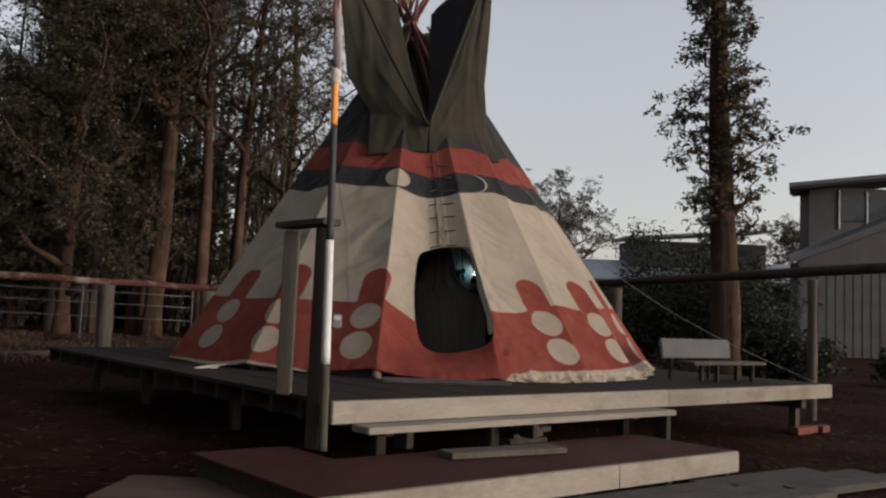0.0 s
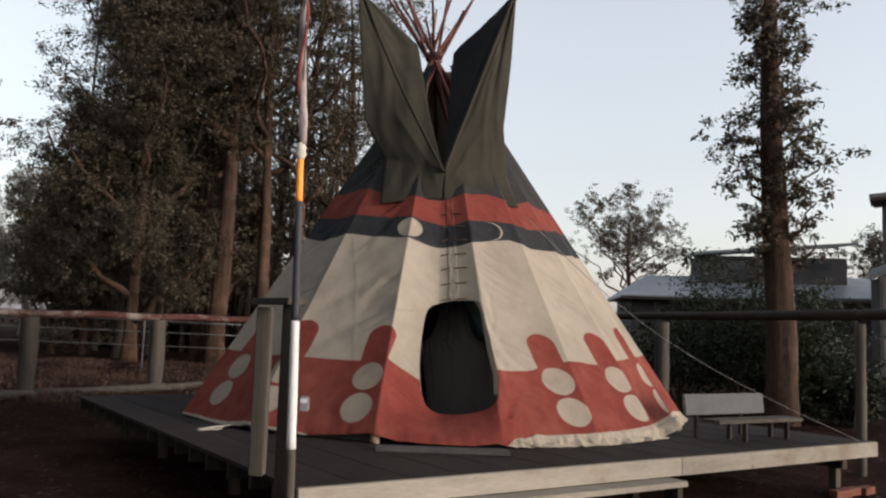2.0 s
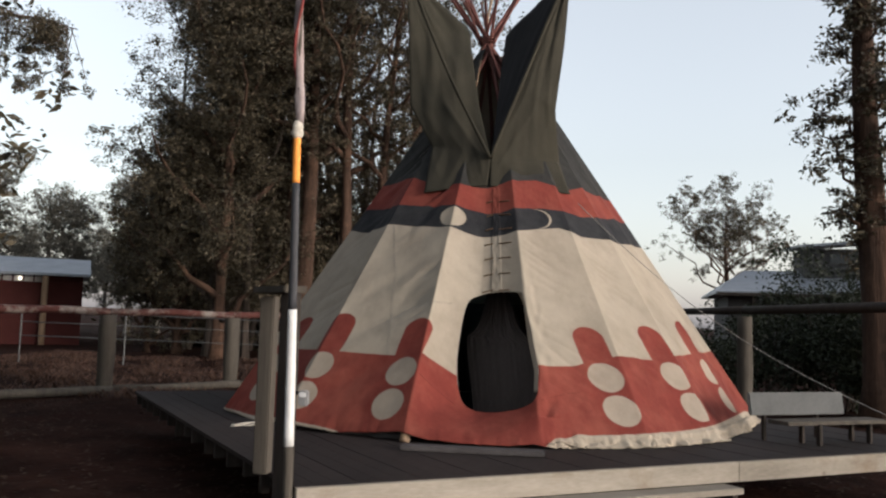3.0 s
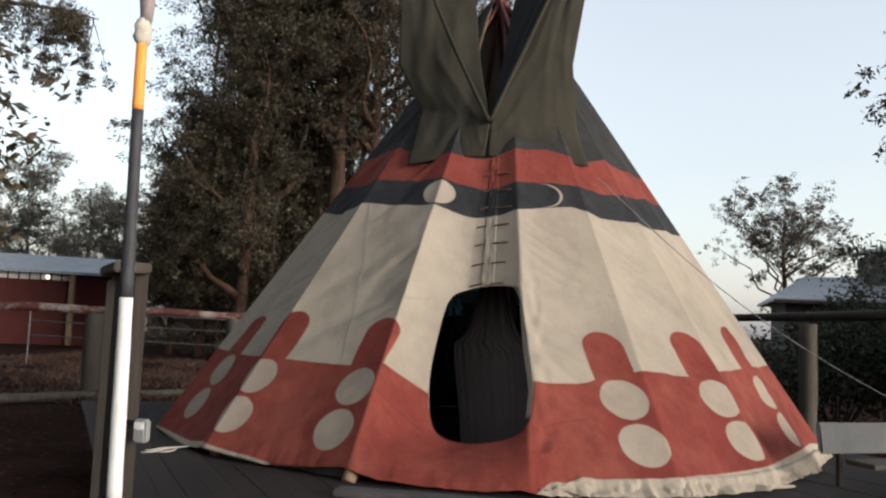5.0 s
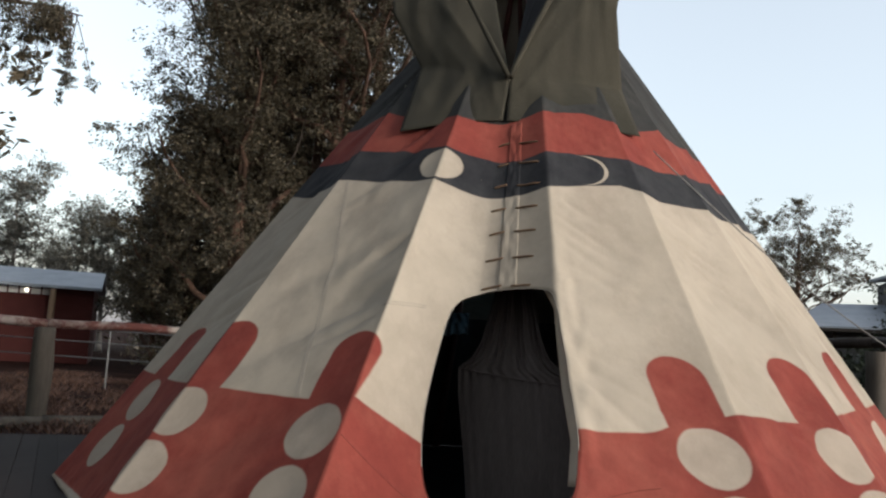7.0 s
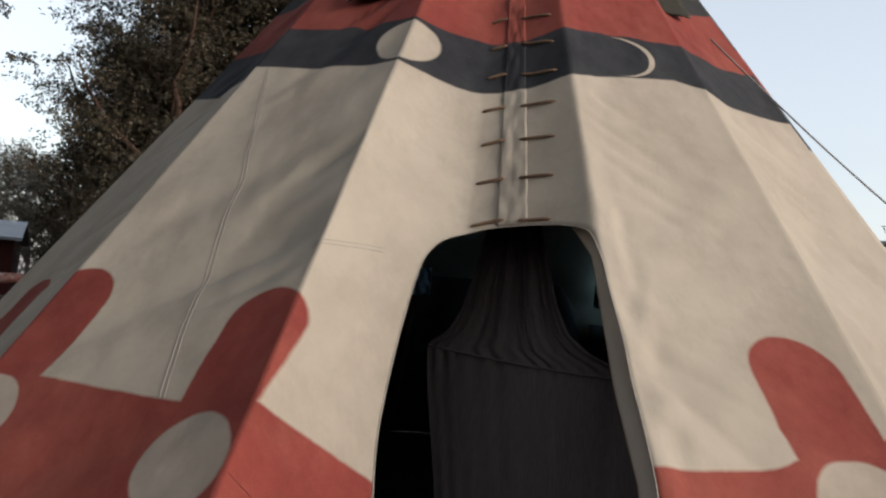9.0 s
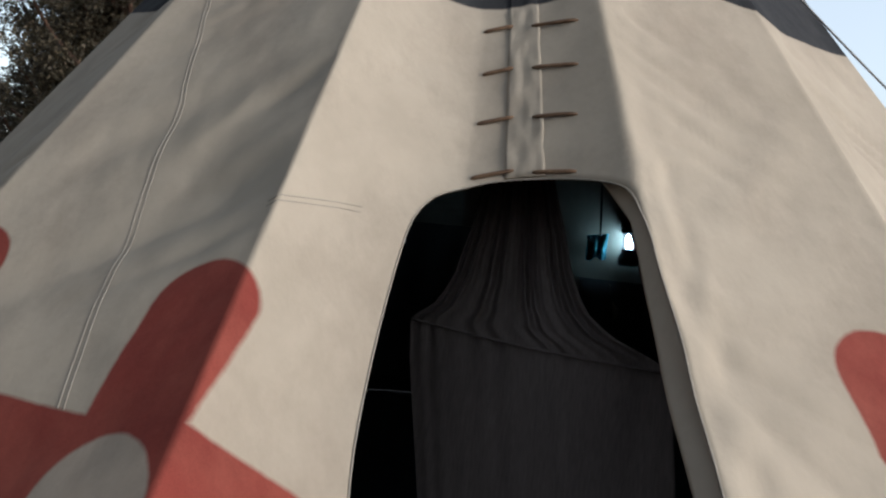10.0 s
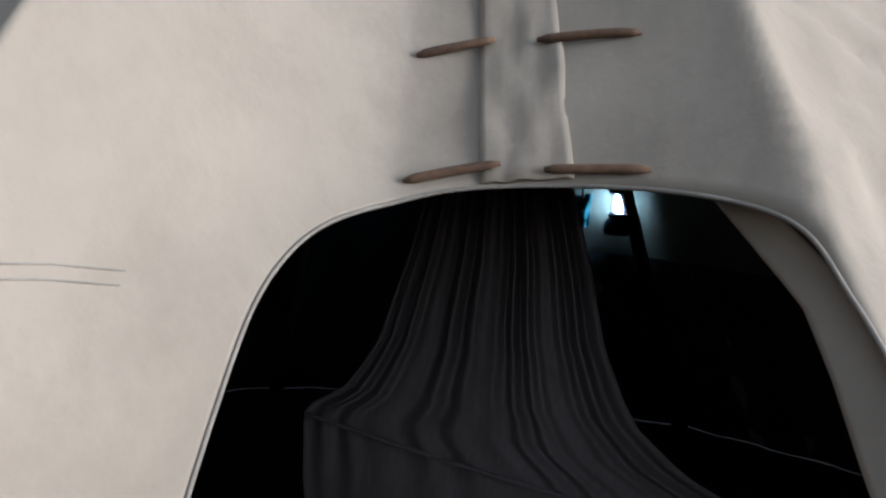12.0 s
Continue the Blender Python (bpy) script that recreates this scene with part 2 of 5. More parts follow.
        mx, my = moon[0], moon[1]

        def ring(ox, rad):
            q = calc(n, l, "SUBTRACT", mx, ox)
            return below(calc(n, l, "SUBTRACT", calc(n, l, "SQRT", calc(n, l, "ADD", calc(n, l, "MULTIPLY", q, q), calc(n, l, "MULTIPLY", my, my))), rad), 0.006)
        cres = calc(n, l, "MULTIPLY", ring(0.0, 0.15), calc(n, l, "SUBTRACT", 1.0, ring(-0.024, 0.148)))
        lit = calc(n, l, "MAXIMUM", sund, cres)
        col = mixed(n, l, calc(n, l, "MULTIPLY", over, calc(n, l, "SUBTRACT", 1.0, lit)), col, black)
        upred = calc(n, l, "SUBTRACT", 1.0, below(tops[0]))
        col = mixed(n, l, calc(n, l, "MULTIPLY", upred, calc(n, l, "SUBTRACT", 1.0, sund)), col, red)
        col = mixed(n, l, calc(n, l, "SUBTRACT", 1.0, below(tops[1])), col, olive)
    l.new(col, b.inputs["Base Color"])
    b.inputs["Roughness"].default_value = 0.92
    b.inputs["Specular IOR Level"].default_value = 0.15
    wrinkle = noise_tex(n, l, co, 7, 4, 0.55, (1.5, 1.5, 0.5))
    h = calc(n, l, "ADD", calc(n, l, "MULTIPLY", weave, 0.05), wrinkle)
    bumped(n, l, b, h, 0.22, 0.02)
    return m


M_canvas = canvas_nodes("painted_canvas", True)
M_cream = canvas_nodes("cream_canvas", False)
M_seam = rough_mat("stitched_seam_cloth", (0.15, 0.133, 0.11), (0.25, 0.225, 0.19), 20, 0.95, 120, bump=0.3, dist=0.003)
M_olive = rough_mat("olive_grey_canvas", (0.01622, 0.01464, 0.01008), (0.03619, 0.03221, 0.02208), 2.5, 0.92, 120, (1, 1, 0.35), 0.7, 0.02)


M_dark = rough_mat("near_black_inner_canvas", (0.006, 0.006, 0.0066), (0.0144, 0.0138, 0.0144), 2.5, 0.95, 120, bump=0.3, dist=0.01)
M_redseam = rough_mat("dark_red_fold", (0.0765, 0.01683, 0.01224), (0.1224, 0.0306, 0.02142), 12, 0.95, 90)


# ---- mesh helpers ----
def bm_obj(name, bm, mat, parent=None, label="", smooth=False):
    me = bpy.data.meshes.new(name)
    bm.to_mesh(me)
    bm.free()
    return mesh_obj(name, me, mat, parent, label, smooth)


def mesh_obj(name, me, mat, parent=None, label="", smooth=False):
    if mat and not me.materials:
        me.materials.append(mat)
    if smooth:
        me.polygons.foreach_set("use_smooth", [True] * len(me.polygons))
    ob = new(name, me)
    if parent:
        ob.parent = parent
    if label:
        ob["label"] = label
    return ob


def part(name, bm, mat, parent, label="", smooth=False):
    return bm_obj(name, bm, mat, parent, label, smooth)


def thing(name, label, category, at=(0, 0, 0), rz=0, group="", kind=""):
    ob = new(name)
    ob.empty_display_size = 0.1
    ob.matrix_basis = pose(*at, 0, 0, rz)
    return tagged(ob, label, category, group, kind)


def box(sx, sy, sz, at=(0, 0, 0), bevel=0.006, bm=None, jitter=0.0):
    """A bevelled box centred at at."""
    own = bmesh.new()
    bmesh.ops.create_cube(own, size=1, matrix=Matrix.Translation(at) @ Matrix.Diagonal((sx, sy, sz, 1)))
    if bevel:
        bmesh.ops.bevel(own, geom=own.edges[:], offset=min(bevel, sx / 3, sy / 3, sz / 3), segments=2, affect="EDGES")
    if jitter:
        for v in own.verts:
            v.co += Vector(noise.noise_vector(v.co * 3.1)) * jitter
    if bm is None:
        return own
    tmp = bpy.data.meshes.new("tmp")
    own.to_mesh(tmp)
    own.free()
    bm.from_mesh(tmp)
    bpy.data.meshes.remove(tmp)
    return bm


def tube(points, radii, sides=10, wob=0.0, seed=0.0, caps=True):
    """A tube along points, with a radius at each."""
    bm = bmesh.new()
    pts = [Vector(p) for p in points]
    rings = []
    ref = Vector((0.13, 0.97, 0.2))
    for i, p in enumerate(pts):
        d = (pts[min(i + 1, len(pts) - 1)] - pts[max(i - 1, 0)]).normalized()
        u = d.cross(ref).normalized()
        w = d.cross(u)
        ring = []
        for k in range(sides):
            a = 2 * math.pi * k / sides
            q = u * math.cos(a) + w * math.sin(a)
            r = radii[i] * (1 + wob * noise.noise(Vector((q.x * 1.7 + seed, q.y * 1.7, q.z + i * 0.35 + seed))))
            ring.append(bm.verts.new(p + q * r))
        rings.append(ring)
    for a, b in zip(rings, rings[1:]):
        for k in range(sides):
            bm.faces.new((a[k], a[(k + 1) % sides], b[(k + 1) % sides], b[k]))
    if caps:
        bm.faces.new(rings[0][::-1])
        bm.faces.new(rings[-1])
    bmesh.ops.recalc_face_normals(bm, faces=bm.faces[:])
    return bm


def line(a, b, n):
    a, b = Vector(a), Vector(b)
    return [a.lerp(b, i / n) for i in range(n + 1)]


# ---- ground ----
def ground_height(x, y):
    return GROUND + 0.05 * noise.noise(Vector((x * 0.5, y * 0.5, 0))) + 0.015 * noise.noise(Vector((x * 2.2, y * 2.2, 3)))


def make_ground():
    xs = np.concatenate([-np.geomspace(2500, 16, 16), np.linspace(-15, 15, 91), np.geomspace(16, 2500, 16)])
    ys = np.concatenate([-np.geomspace(2500, 9, 14), np.linspace(-8, 24, 97), np.geomspace(25, 2500, 18)])
    verts = [(x, y, ground_height(x, y)) for y in ys for x in xs]
    w = len(xs)
    faces = [(j * w + i, j * w + i + 1, j * w + w + i + 1, j * w + w + i) for j in range(len(ys) - 1) for i in range(w - 1)]
    me = bpy.data.meshes.new("ground")
    me.from_pydata(verts, [], faces)
    return tagged(mesh_obj("ground", me, M_ground, smooth=True), "dark brown earth covered in dry leaf and bark litter", "ground", kind="structure")


make_ground()

# ---- deck: local x runs along the front, local y to the back ----
FL = Vector((-0.69, 5.125, 0))
FRONT = Vector((0.793, 0.609, 0)).normalized()
SIDE = Vector((-0.66, 0.75, 0)).normalized()
LEN, DEEP = 6.55, 6.6


def on_deck(a, b, z):
    """A place a metres along the front and b metres back from it."""
    return FL + FRONT * a + SIDE * b + Vector((0, 0, z))


def slanted(a0, a1, b0, b1, z0, z1, bevel=0.004):
    """A block between two distances along the front, two distances back, and two heights."""
    bm = bmesh.new()
    vs = [bm.verts.new(on_deck(a, b, z)) for z in (z0, z1) for a, b in ((a0, b0), (a1, b0), (a1, b1), (a0, b1))]
    for f in ((3, 2, 1, 0), (4, 5, 6, 7), (0, 1, 5, 4), (1, 2, 6, 5), (2, 3, 7, 6), (3, 0, 4, 7)):
        bm.faces.new([vs[k] for k in f])
    if bevel:
        bmesh.ops.bevel(bm, geom=bm.edges[:], offset=bevel, segments=2, affect="EDGES")
    return bm


deck = thing("deck", "raised timber deck with dark grey boards and pale front edge", "deck")
part("rim_board", slanted(0, 3.58, -0.045, 0, DECK - 0.155, DECK - 0.002), M_pine, deck, "pale weathered pine front board")
part("rim_board", slanted(3.585, LEN + 0.04, -0.043, 0.0, DECK - 0.157, DECK - 0.004), M_pine, deck, "pale weathered pine front board")
for k in range(15):
    b = 0.42 + k * 0.44
    part("joist", slanted(0.02 + 0.03 * rng.random(), LEN, b, b + 0.05, DECK - 0.175, DECK - 0.034, 0.003), M_darkwood, deck)
for a in (0.5, 3.2, 6.1):
    part("bearer", slanted(a, a + 0.09, 0.05, DEEP - 0.05, DECK - 0.275, DECK - 0.177, 0.004), M_darkwood, deck)
for a, b in ((0.5, 0.15), (1.55, 0.1), (3.2, 0.15), (6.1, 0.12), (0.5, 2.4), (3.2, 2.4), (6.1, 2.4), (0.5, 4.6), (3.2, 4.6), (6.1, 4.6), (0.5, 6.3), (3.2, 6.3), (6.1, 6.3)):
    pale = (a, b) in ((6.1, 0.12), (1.55, 0.1))
    part("leg", slanted(a, a + 0.085, b, b + 0.085, GROUND - 0.1, DECK - 0.158 if pale else DECK - 0.277), M_greywood if pale else M_darkwood, deck)

# step plank under the front edge and the broad low step before it
plank = thing("step_plank", "thick weathered pine step plank fixed below the deck edge", "step")
part("tread", slanted(0.15, 3.42, -0.25, -0.048, 0.245, 0.292, 0.006), M_pine, plank)
for a in (0.5, 1.7, 3.35):
    part("bracket", slanted(a, a + 0.06, -0.20, -0.05, 0.122 if a < 2.8 else GROUND - 0.05, 0.243), M_darkwood, plank)

low = thing("low_platform", "broad low step with a red-brown stained top and pale pine edge", "step")
part("edge_board", slanted(-0.82, 1.42, -1.255, -1.215, -0.035, 0.118), M_pine, low, "pale weathered pine edge board")
part("edge_board", slanted(1.425, 2.79, -1.254, -1.214, -0.036, 0.117), M_pine, low, "pale weathered pine edge board")
part("top_board", slanted(-0.82, 1.095, -1.212, -0.31, 0.095, 0.12), M_redply, low)
part("top_board", slanted(-0.82, -0.14, -0.306, 0.27, 0.094, 0.119), M_redply, low)
part("top_board", slanted(1.1, 2.79, -1.212, -0.31, 0.094, 0.119), M_redply, low)
for a in (-0.78, 0.2, 1.1, 2.0, 2.70):
    part("support", slanted(a, a + 0.06, -1.2, -0.33 if a > -0.5 else 0.25, -0.12, 0.093), M_darkwood, low)

# things under and beside the step
off = thing("timber_stack", "small stack of split grey timber under the deck edge", "timber")
for k in range(4):
    bm = box(0.36 + 0.05 * (k % 2), 0.1, 0.045, jitter=0.006)
    bm.transform(Matrix.Translation(on_deck(1.95 + 0.02 * k, 0.12 + 0.03 * (k % 3), 0.0 + 0.047 * k)) @ Matrix.Rotation(math.atan2(FRONT.y, FRONT.x) + 0.1 * (k - 1.5), 4, "Z"))
    part("offcut", bm, M_greywood, off)
blockA = thing("loose_board", "dark weathered board lying on the low step", "board")
bm = box(0.95, 0.2, 0.04, jitter=0.008)
bm.transform(Matrix.Translation(on_deck(1.0, -0.62, 0.141)) @ Matrix.Rotation(math.atan2(FRONT.y, FRONT.x) - 0.12, 4, "Z"))
part("board", bm, M_greywood, blockA)
foot_brick = thing("brick_row", "orange bricks laid at the foot of a deck leg", "brick")
for k in range(3):
    bm = box(0.225, 0.11, 0.076, bevel=0.006, jitter=0.004)
    bm.transform(Matrix.Translation(on_deck(5.95 + 0.22 * k, -0.02 + 0.03 * (k % 2), GROUND + 0.05)) @ Matrix.Rotation(math.atan2(FRONT.y, FRONT.x) + 0.15 * (k - 1), 4, "Z"))
    part("brick", bm, M_brick, foot_brick)

paving = thing("timber_path", "flat grey boards laid on the ground before the low step", "path")
for k in range(6):
    bm = box(1.35 + 0.2 * rng.random(), 0.2, 0.05, jitter=0.008)
    bm.transform(Matrix.Translation(on_deck(1.55 + 1.25 * (k // 3) + 0.25 * (k % 3), -1.42 - 0.22 * (k % 3), GROUND + 0.035 + 0.006 * rng.random())) @ Matrix.Rotation(math.atan2(FRONT.y, FRONT.x) - 0.1 + 0.08 * rng.random(), 4, "Z"))
    part("path_board", bm, M_slab, paving)
slabL = thing("ground_board", "broad flat brown timber board lying on the earth beside the step", "board")
bm = box(1.0, 0.7, 0.06, bevel=0.012, jitter=0.02)
bm.transform(Matrix.Translation((-1.36, 4.42, GROUND + 0.05)) @ Matrix.Rotation(0.0, 4, "Z"))
part("board", bm, M_plank, slabL)

# ---- corner posts, handrail and painted pole ----
railing = thing("corner_railing", "weathered grey corner post pair with a short flat handrail", "railing")
bm = box(0.1, 0.095, 1.18, (-1.075, 5.49, DECK + 0.585), 0.008, jitter=0.01)
part("post", bm, M_greywood, railing)
bm = box(0.1, 0.1, 1.56, (-0.80, 5.20, 0.12 + 0.775), 0.008, jitter=0.01)
part("post", bm, M_darkwood, railing, "dark weathered corner post")
bm = box(0.62, 0.15, 0.045, bevel=0.006, jitter=0.006)
bm.transform(Matrix.Translation((-0.945, 5.33, 1.668)) @ Matrix.Rotation(math.radians(-46), 4, "Z"))
part("handrail", bm, M_greywood, railing)

pole = thing("painted_pole", "tall slim pole painted white, black and orange with rolled cloth", "pole")
PB, PT = Vector((-0.715, 5.095, 0.12)), Vector((-0.783, 5.09, 3.9))


def pole_at(z):
    return PB.lerp(PT, (z - PB.z) / (PT.z - PB.z))


for nm, z0, z1, r0, r1, mt in (("bare_end", 0.121, 0.70, 0.030, 0.030, M_greywood), ("white_section", 0.70, 1.54, 0.031, 0.028, M_white),
                               ("black_section", 1.54, 2.34, 0.027, 0.024, M_black), ("orange_section", 2.34, 2.63, 0.0245, 0.023, M_orange),
                               ("upper_pole", 2.63, 4.6, 0.014, 0.010, M_greywood)):
    part(nm, tube(line(pole_at(z0), pole_at(z1), 12), [r0 + (r1 - r0) * i / 12 for i in range(13)], 14, 0.05, z0), mt, pole, smooth=True)
roll_pts = [pole_at(z) + Vector((0.012 * math.sin(z * 5), 0.01, 0)) for z in np.linspace(2.73, 4.4, 24)]
part("rolled_cloth", tube(roll_pts, [0.017 + 0.006 * abs(math.sin(i * 0.9)) + 0.009 * (1 - i / 23) for i in range(24)], 12, 0.6, 2.0), M_flag, pole, "faded rolled cloth", True)
part("knot", tube(line(pole_at(2.625), pole_at(2.74), 6), [0.022, 0.032, 0.038, 0.033, 0.038, 0.031, 0.022], 10, 0.5, 5.0), M_rope, pole, "white cloth knot", True)
M_ribbon = rough_mat("faded_red_ribbon", (0.10, 0.02, 0.02), (0.22, 0.06, 0.05), 9, 0.9, 60)
part("ribbon", tube([pole_at(z) + Vector((0.026 * math.cos(z * 7), 0.026 * math.sin(z * 7) - 0.012, 0)) for z in np.linspace(3.0, 4.4, 40)], [0.006 + 0.006 * abs(math.sin(i * 0.6)) for i in range(40)], 6), M_ribbon, pole, "faded red ribbon", True)
tag = thing("tag_light", "small white garden light fixed to the corner post", "lamp", (-0.672, 5.17, 0.99))
part("housing", box(0.06, 0.045, 0.095, (0, 0, 0.0), 0.008), M_tag, tag)
part("lens", box(0.045, 0.012, 0.03, (0.002, -0.026, 0.022), 0.004), M_trim, tag, "pale clear lens")
part("bracket", box(0.09, 0.018, 0.02, (-0.045, 0, 0.03), 0.003), M_plastic, tag)

# ---- tipi ----
T = Vector((-0.55, 11.35, 5.6))
CX, CY, FOOT = -0.1, 9.9, 0.5
POLES = [(-172, 2.78), (-150, 2.8), (-128, 2.85), (-106, 3.0), (-84, 3.15), (-64, 3.15), (-36.8, 2.95), (-9.4, 2.81), (15.2, 2.72), (36.5, 2.71), (56, 2.70), (78, 2.66),
         (96, 2.85), (113, 2.85), (132, 2.8), (156, 2.78), (188, 2.78)]


def foot_of(ang, r):
    return Vector((CX + r * math.sin(radians(ang)), CY - r * math.cos(radians(ang)), FOOT))


FEET = [(a, foot_of(a, r)) for a, r in POLES]


def base_at(ang):
    while ang < FEET[0][0]:
        ang += 360
    while ang > FEET[-1][0]:
        ang -= 360
    for (a, p), (b, q) in zip(FEET, FEET[1:]):
        if a <= ang <= b:
            f = (ang - a) / (b - a)
            return p.lerp(q, f), f, (q - p)
    return FEET[0][1], 0.0, FEET[1][1] - FEET[0][1]


def table(pairs):
    xs, ys = zip(*pairs)
    return lambda a: float(np.interp(a, xs, ys))


red_top = table([(-180, .14), (-46, .133), (-30, .134), (-17, .134), (-9.4, .1375), (-5.9, .131), (-1.8, .123), (2, .112), (16.1, .123), (20, .1235), (26, .126), (30.7, .137), (38, .141), (48, .1365), (56, .1413), (76, .1455), (188, .14)])
hem_at = table([(-180, .40), (-62, .402), (-55.5, .397), (-34, .405), (-24, .4), (-9.5, .394), (-4.3, .392), (3, .389), (9.1, .388), (15.3, .3866), (23.5, .395), (32, .3995), (41, .383), (53.5, .3825), (66, .38), (80, .3835), (188, .40)])
red2_at = table([(-180, .45), (-59, .457), (-30, .453), (-8, .446), (1, .445), (8.8, .438), (15.4, .4416), (29, .4456), (45.7, .433), (60, .437), (80, .448), (188, .45)])
top_at = table([(-180, .515), (-64, .52), (-42, .531), (-26, .51), (-8.7, .50), (4, .503), (13.8, .510), (28, .515), (43, .495), (56, .51), (70, .503), (188, .515)])
bottom_at = table([(-180, .004), (-64, -.004), (-46, -.006), (-38, .003), (-25, .000), (-10.5, .009), (-5, -.002), (2, -.005), (9, -.0065), (14, -.002), (17, -.006), (40, -.008), (60, -.007), (90, -.009), (188, .002)])
cream_at = table([(-180, -.03), (-46, .004), (-40, .010), (-24, .003), (-20, -.03), (12, -.03), (18, .008), (38, .014), (57, .018), (78, .022), (90, .022), (130, -.03), (188, -.03)])
MOTIFS = [(-70.0, 0.0, 0.0), (-53.5, -12.0, -0.04), (-34.5, -7.0, 0.005), (-11.6, -20.0, -0.03), (30.1, 20.0, -0.072), (51.0, 23.0, -0.04), (76.5, 12.0, 0.03)] + [(a, 0.0, 0.0) for a in (-86, -104, -128, -152, -172, 104, 128, 152)]


def cover(ang, v, out=0.0):
    """A place on the canvas: v runs from the foot of the cover to where the sticks cross."""
    p, f, edge = base_at(ang)
    q = p.lerp(T, v)
    side = edge.normalized()
    nrm = side.cross((T - p).normalized()).normalized()
    if nrm.dot(Vector((p.x - CX, p.y - CY, 0))) < 0:
        nrm = -nrm
    width = edge.length * (1 - v)
    mid = -9.4 <= ang <= 15.2
    # the door panel is drawn in to a broad hollow between its two ridges
    hollow = max(0.0, min(1.0, (v + 0.01) / 0.11))
    sag = -0.30 * width * (1 - v) * hollow * hollow * (3 - 2 * hollow) * (1 - abs(2 * f - 1) ** 1.5) if mid else -0.035 * width * (4 * f * (1 - f)) ** 0.8
    big = noise.noise(Vector((ang * 0.045, v * 3.2, 1.0)))
    # creases that run down and across from the ridges
    crease = noise.noise(Vector((v * 27 - f * 3.2, f * 0.9 + v * 2, 4.0 + round(edge.x, 2)))) + 0.2 * noise.noise(Vector((ang * 0.3 + v * 14, v * 26, 9.0)))
    # sharp narrow folds where the cloth is pulled towards a ridge
    u = v - 0.11 * f if ang < -9.4 else v + 0.085 * f
    fold_line = 1 - abs(noise.noise(Vector((u * 34, f * 1.1 + edge.x, 6.0)))) * 3.2
    where = max(0.0, noise.noise(Vector((u * 9, f * 1.6, 11.0 + edge.x))) + 0.22)
    if ang < -9.4:
        where *= max(0.0, min(1.0, (f - 0.2) * 2.2)) * max(0.0, min(1.0, (v - 0.16) * 9)) * 1.5
    pleat = max(0.0, fold_line) ** 1.5 * where * (0.062 if ang < -9.4 else 0.020 if ang > 15.2 else 0.006) * min(1, max(0.0, v) * 9)
    buckle = 0.034 * math.exp(-((ang - 17.6) / 2.0) ** 2) * noise.noise(Vector((v * 36, ang * 0.42, 2.0))) * (1 if 0.04 < v < 0.27 else 0.2)
    hemw = max(0.0, 1 - max(0.0, v - bottom_at(ang)) / 0.03)
    ruffle = hemw * (0.05 * noise.noise(Vector((ang * 0.55, 2.0, v * 12))) + 0.02 * noise.noise(Vector((ang * 1.3, 7.0, v * 40))))
    if ang < 16:
        ruffle *= 0.3
    return q + nrm * (out + sag * (1 if v > 0 else 0.6) + (0.010 * big * min(1, v * 6 + 0.2) + (0.024 if -36.8 < ang < -9.4 else 0.014) * crease * (1 - v) - pleat) * min(1, 5 * min(f, 1 - f)) + buckle + ruffle)


# door opening, as an outline in (angle, v)
DOOR = [(8.5, .0590), (12.6, .0592), (15.2, .070), (16.4, .112), (16.0, .165), (15.4, .207), (15.0, .238), (14.0, .2560), (10.0, .2688), (5.0, .2730),
        (1.4, .2665), (-0.5, .2528), (-1.3, .228), (-1.75, .180), (-1.6, .135), (-0.6, .097), (1.2, .0755), (4.7, .0645)]


def door_outline(k, n):
    """A smooth closed curve through the opening's points."""
    m = len(DOOR)
    s = (k % n) / n * m
    i, t = int(s) % m, s - int(s)
    q = [DOOR[(i + d) % m] for d in (-1, 0, 1, 2)]
    return tuple(0.5 * (2 * q[1][c] + (q[2][c] - q[0][c]) * t + (2 * q[0][c] - 5 * q[1][c] + 4 * q[2][c] - q[3][c]) * t * t + (3 * q[1][c] - q[0][c] - 3 * q[2][c] + q[3][c]) * t ** 3) for c in (0, 1))


A0, A1, V1 = -9.4, 36.5, 0.37
verts, faces, params = [], [], []


def put(ang, v):
    params.append((ang, v))
    verts.append(cover(ang, v))
    return len(verts) - 1


# panel with the door: rings from the opening out to a rectangle
NR, NL = 416, 44


def rect_point(k, n):
    per = n // 4
    side, t = divmod(k, per)
    t /= per
    b0 = bottom_at
    if side == 0:
        ang, v = A1, t
    elif side == 1:
        ang, v = A1 + (A0 - A1) * t, 1.0
    elif side == 2:
        ang, v = A0, 1.0 - t
    else:
        ang, v = A0 + (A1 - A0) * t, 0.0
    return ang, b0(ang) + (V1 - b0(ang)) * v


rings = []
for j in range(NL + 1):
    s = (j / NL)
    ring = []
    for k in range(NR):
        oa, ov = door_outline(k + NR * 0.155, NR)
        ra, rv = rect_point(k, NR)
        ring.append(put(oa + (ra - oa) * s, ov + (rv - ov) * s))
    rings.append(ring)
for r0, r1 in zip(rings, rings[1:]):
    for k in range(NR):
        faces.append((r0[k], r0[(k + 1) % NR], r1[(k + 1) % NR], r1[k]))
DOOR_RING = rings[0]


ROWS_LOW, ROWS_HIGH = NR // 4, 70


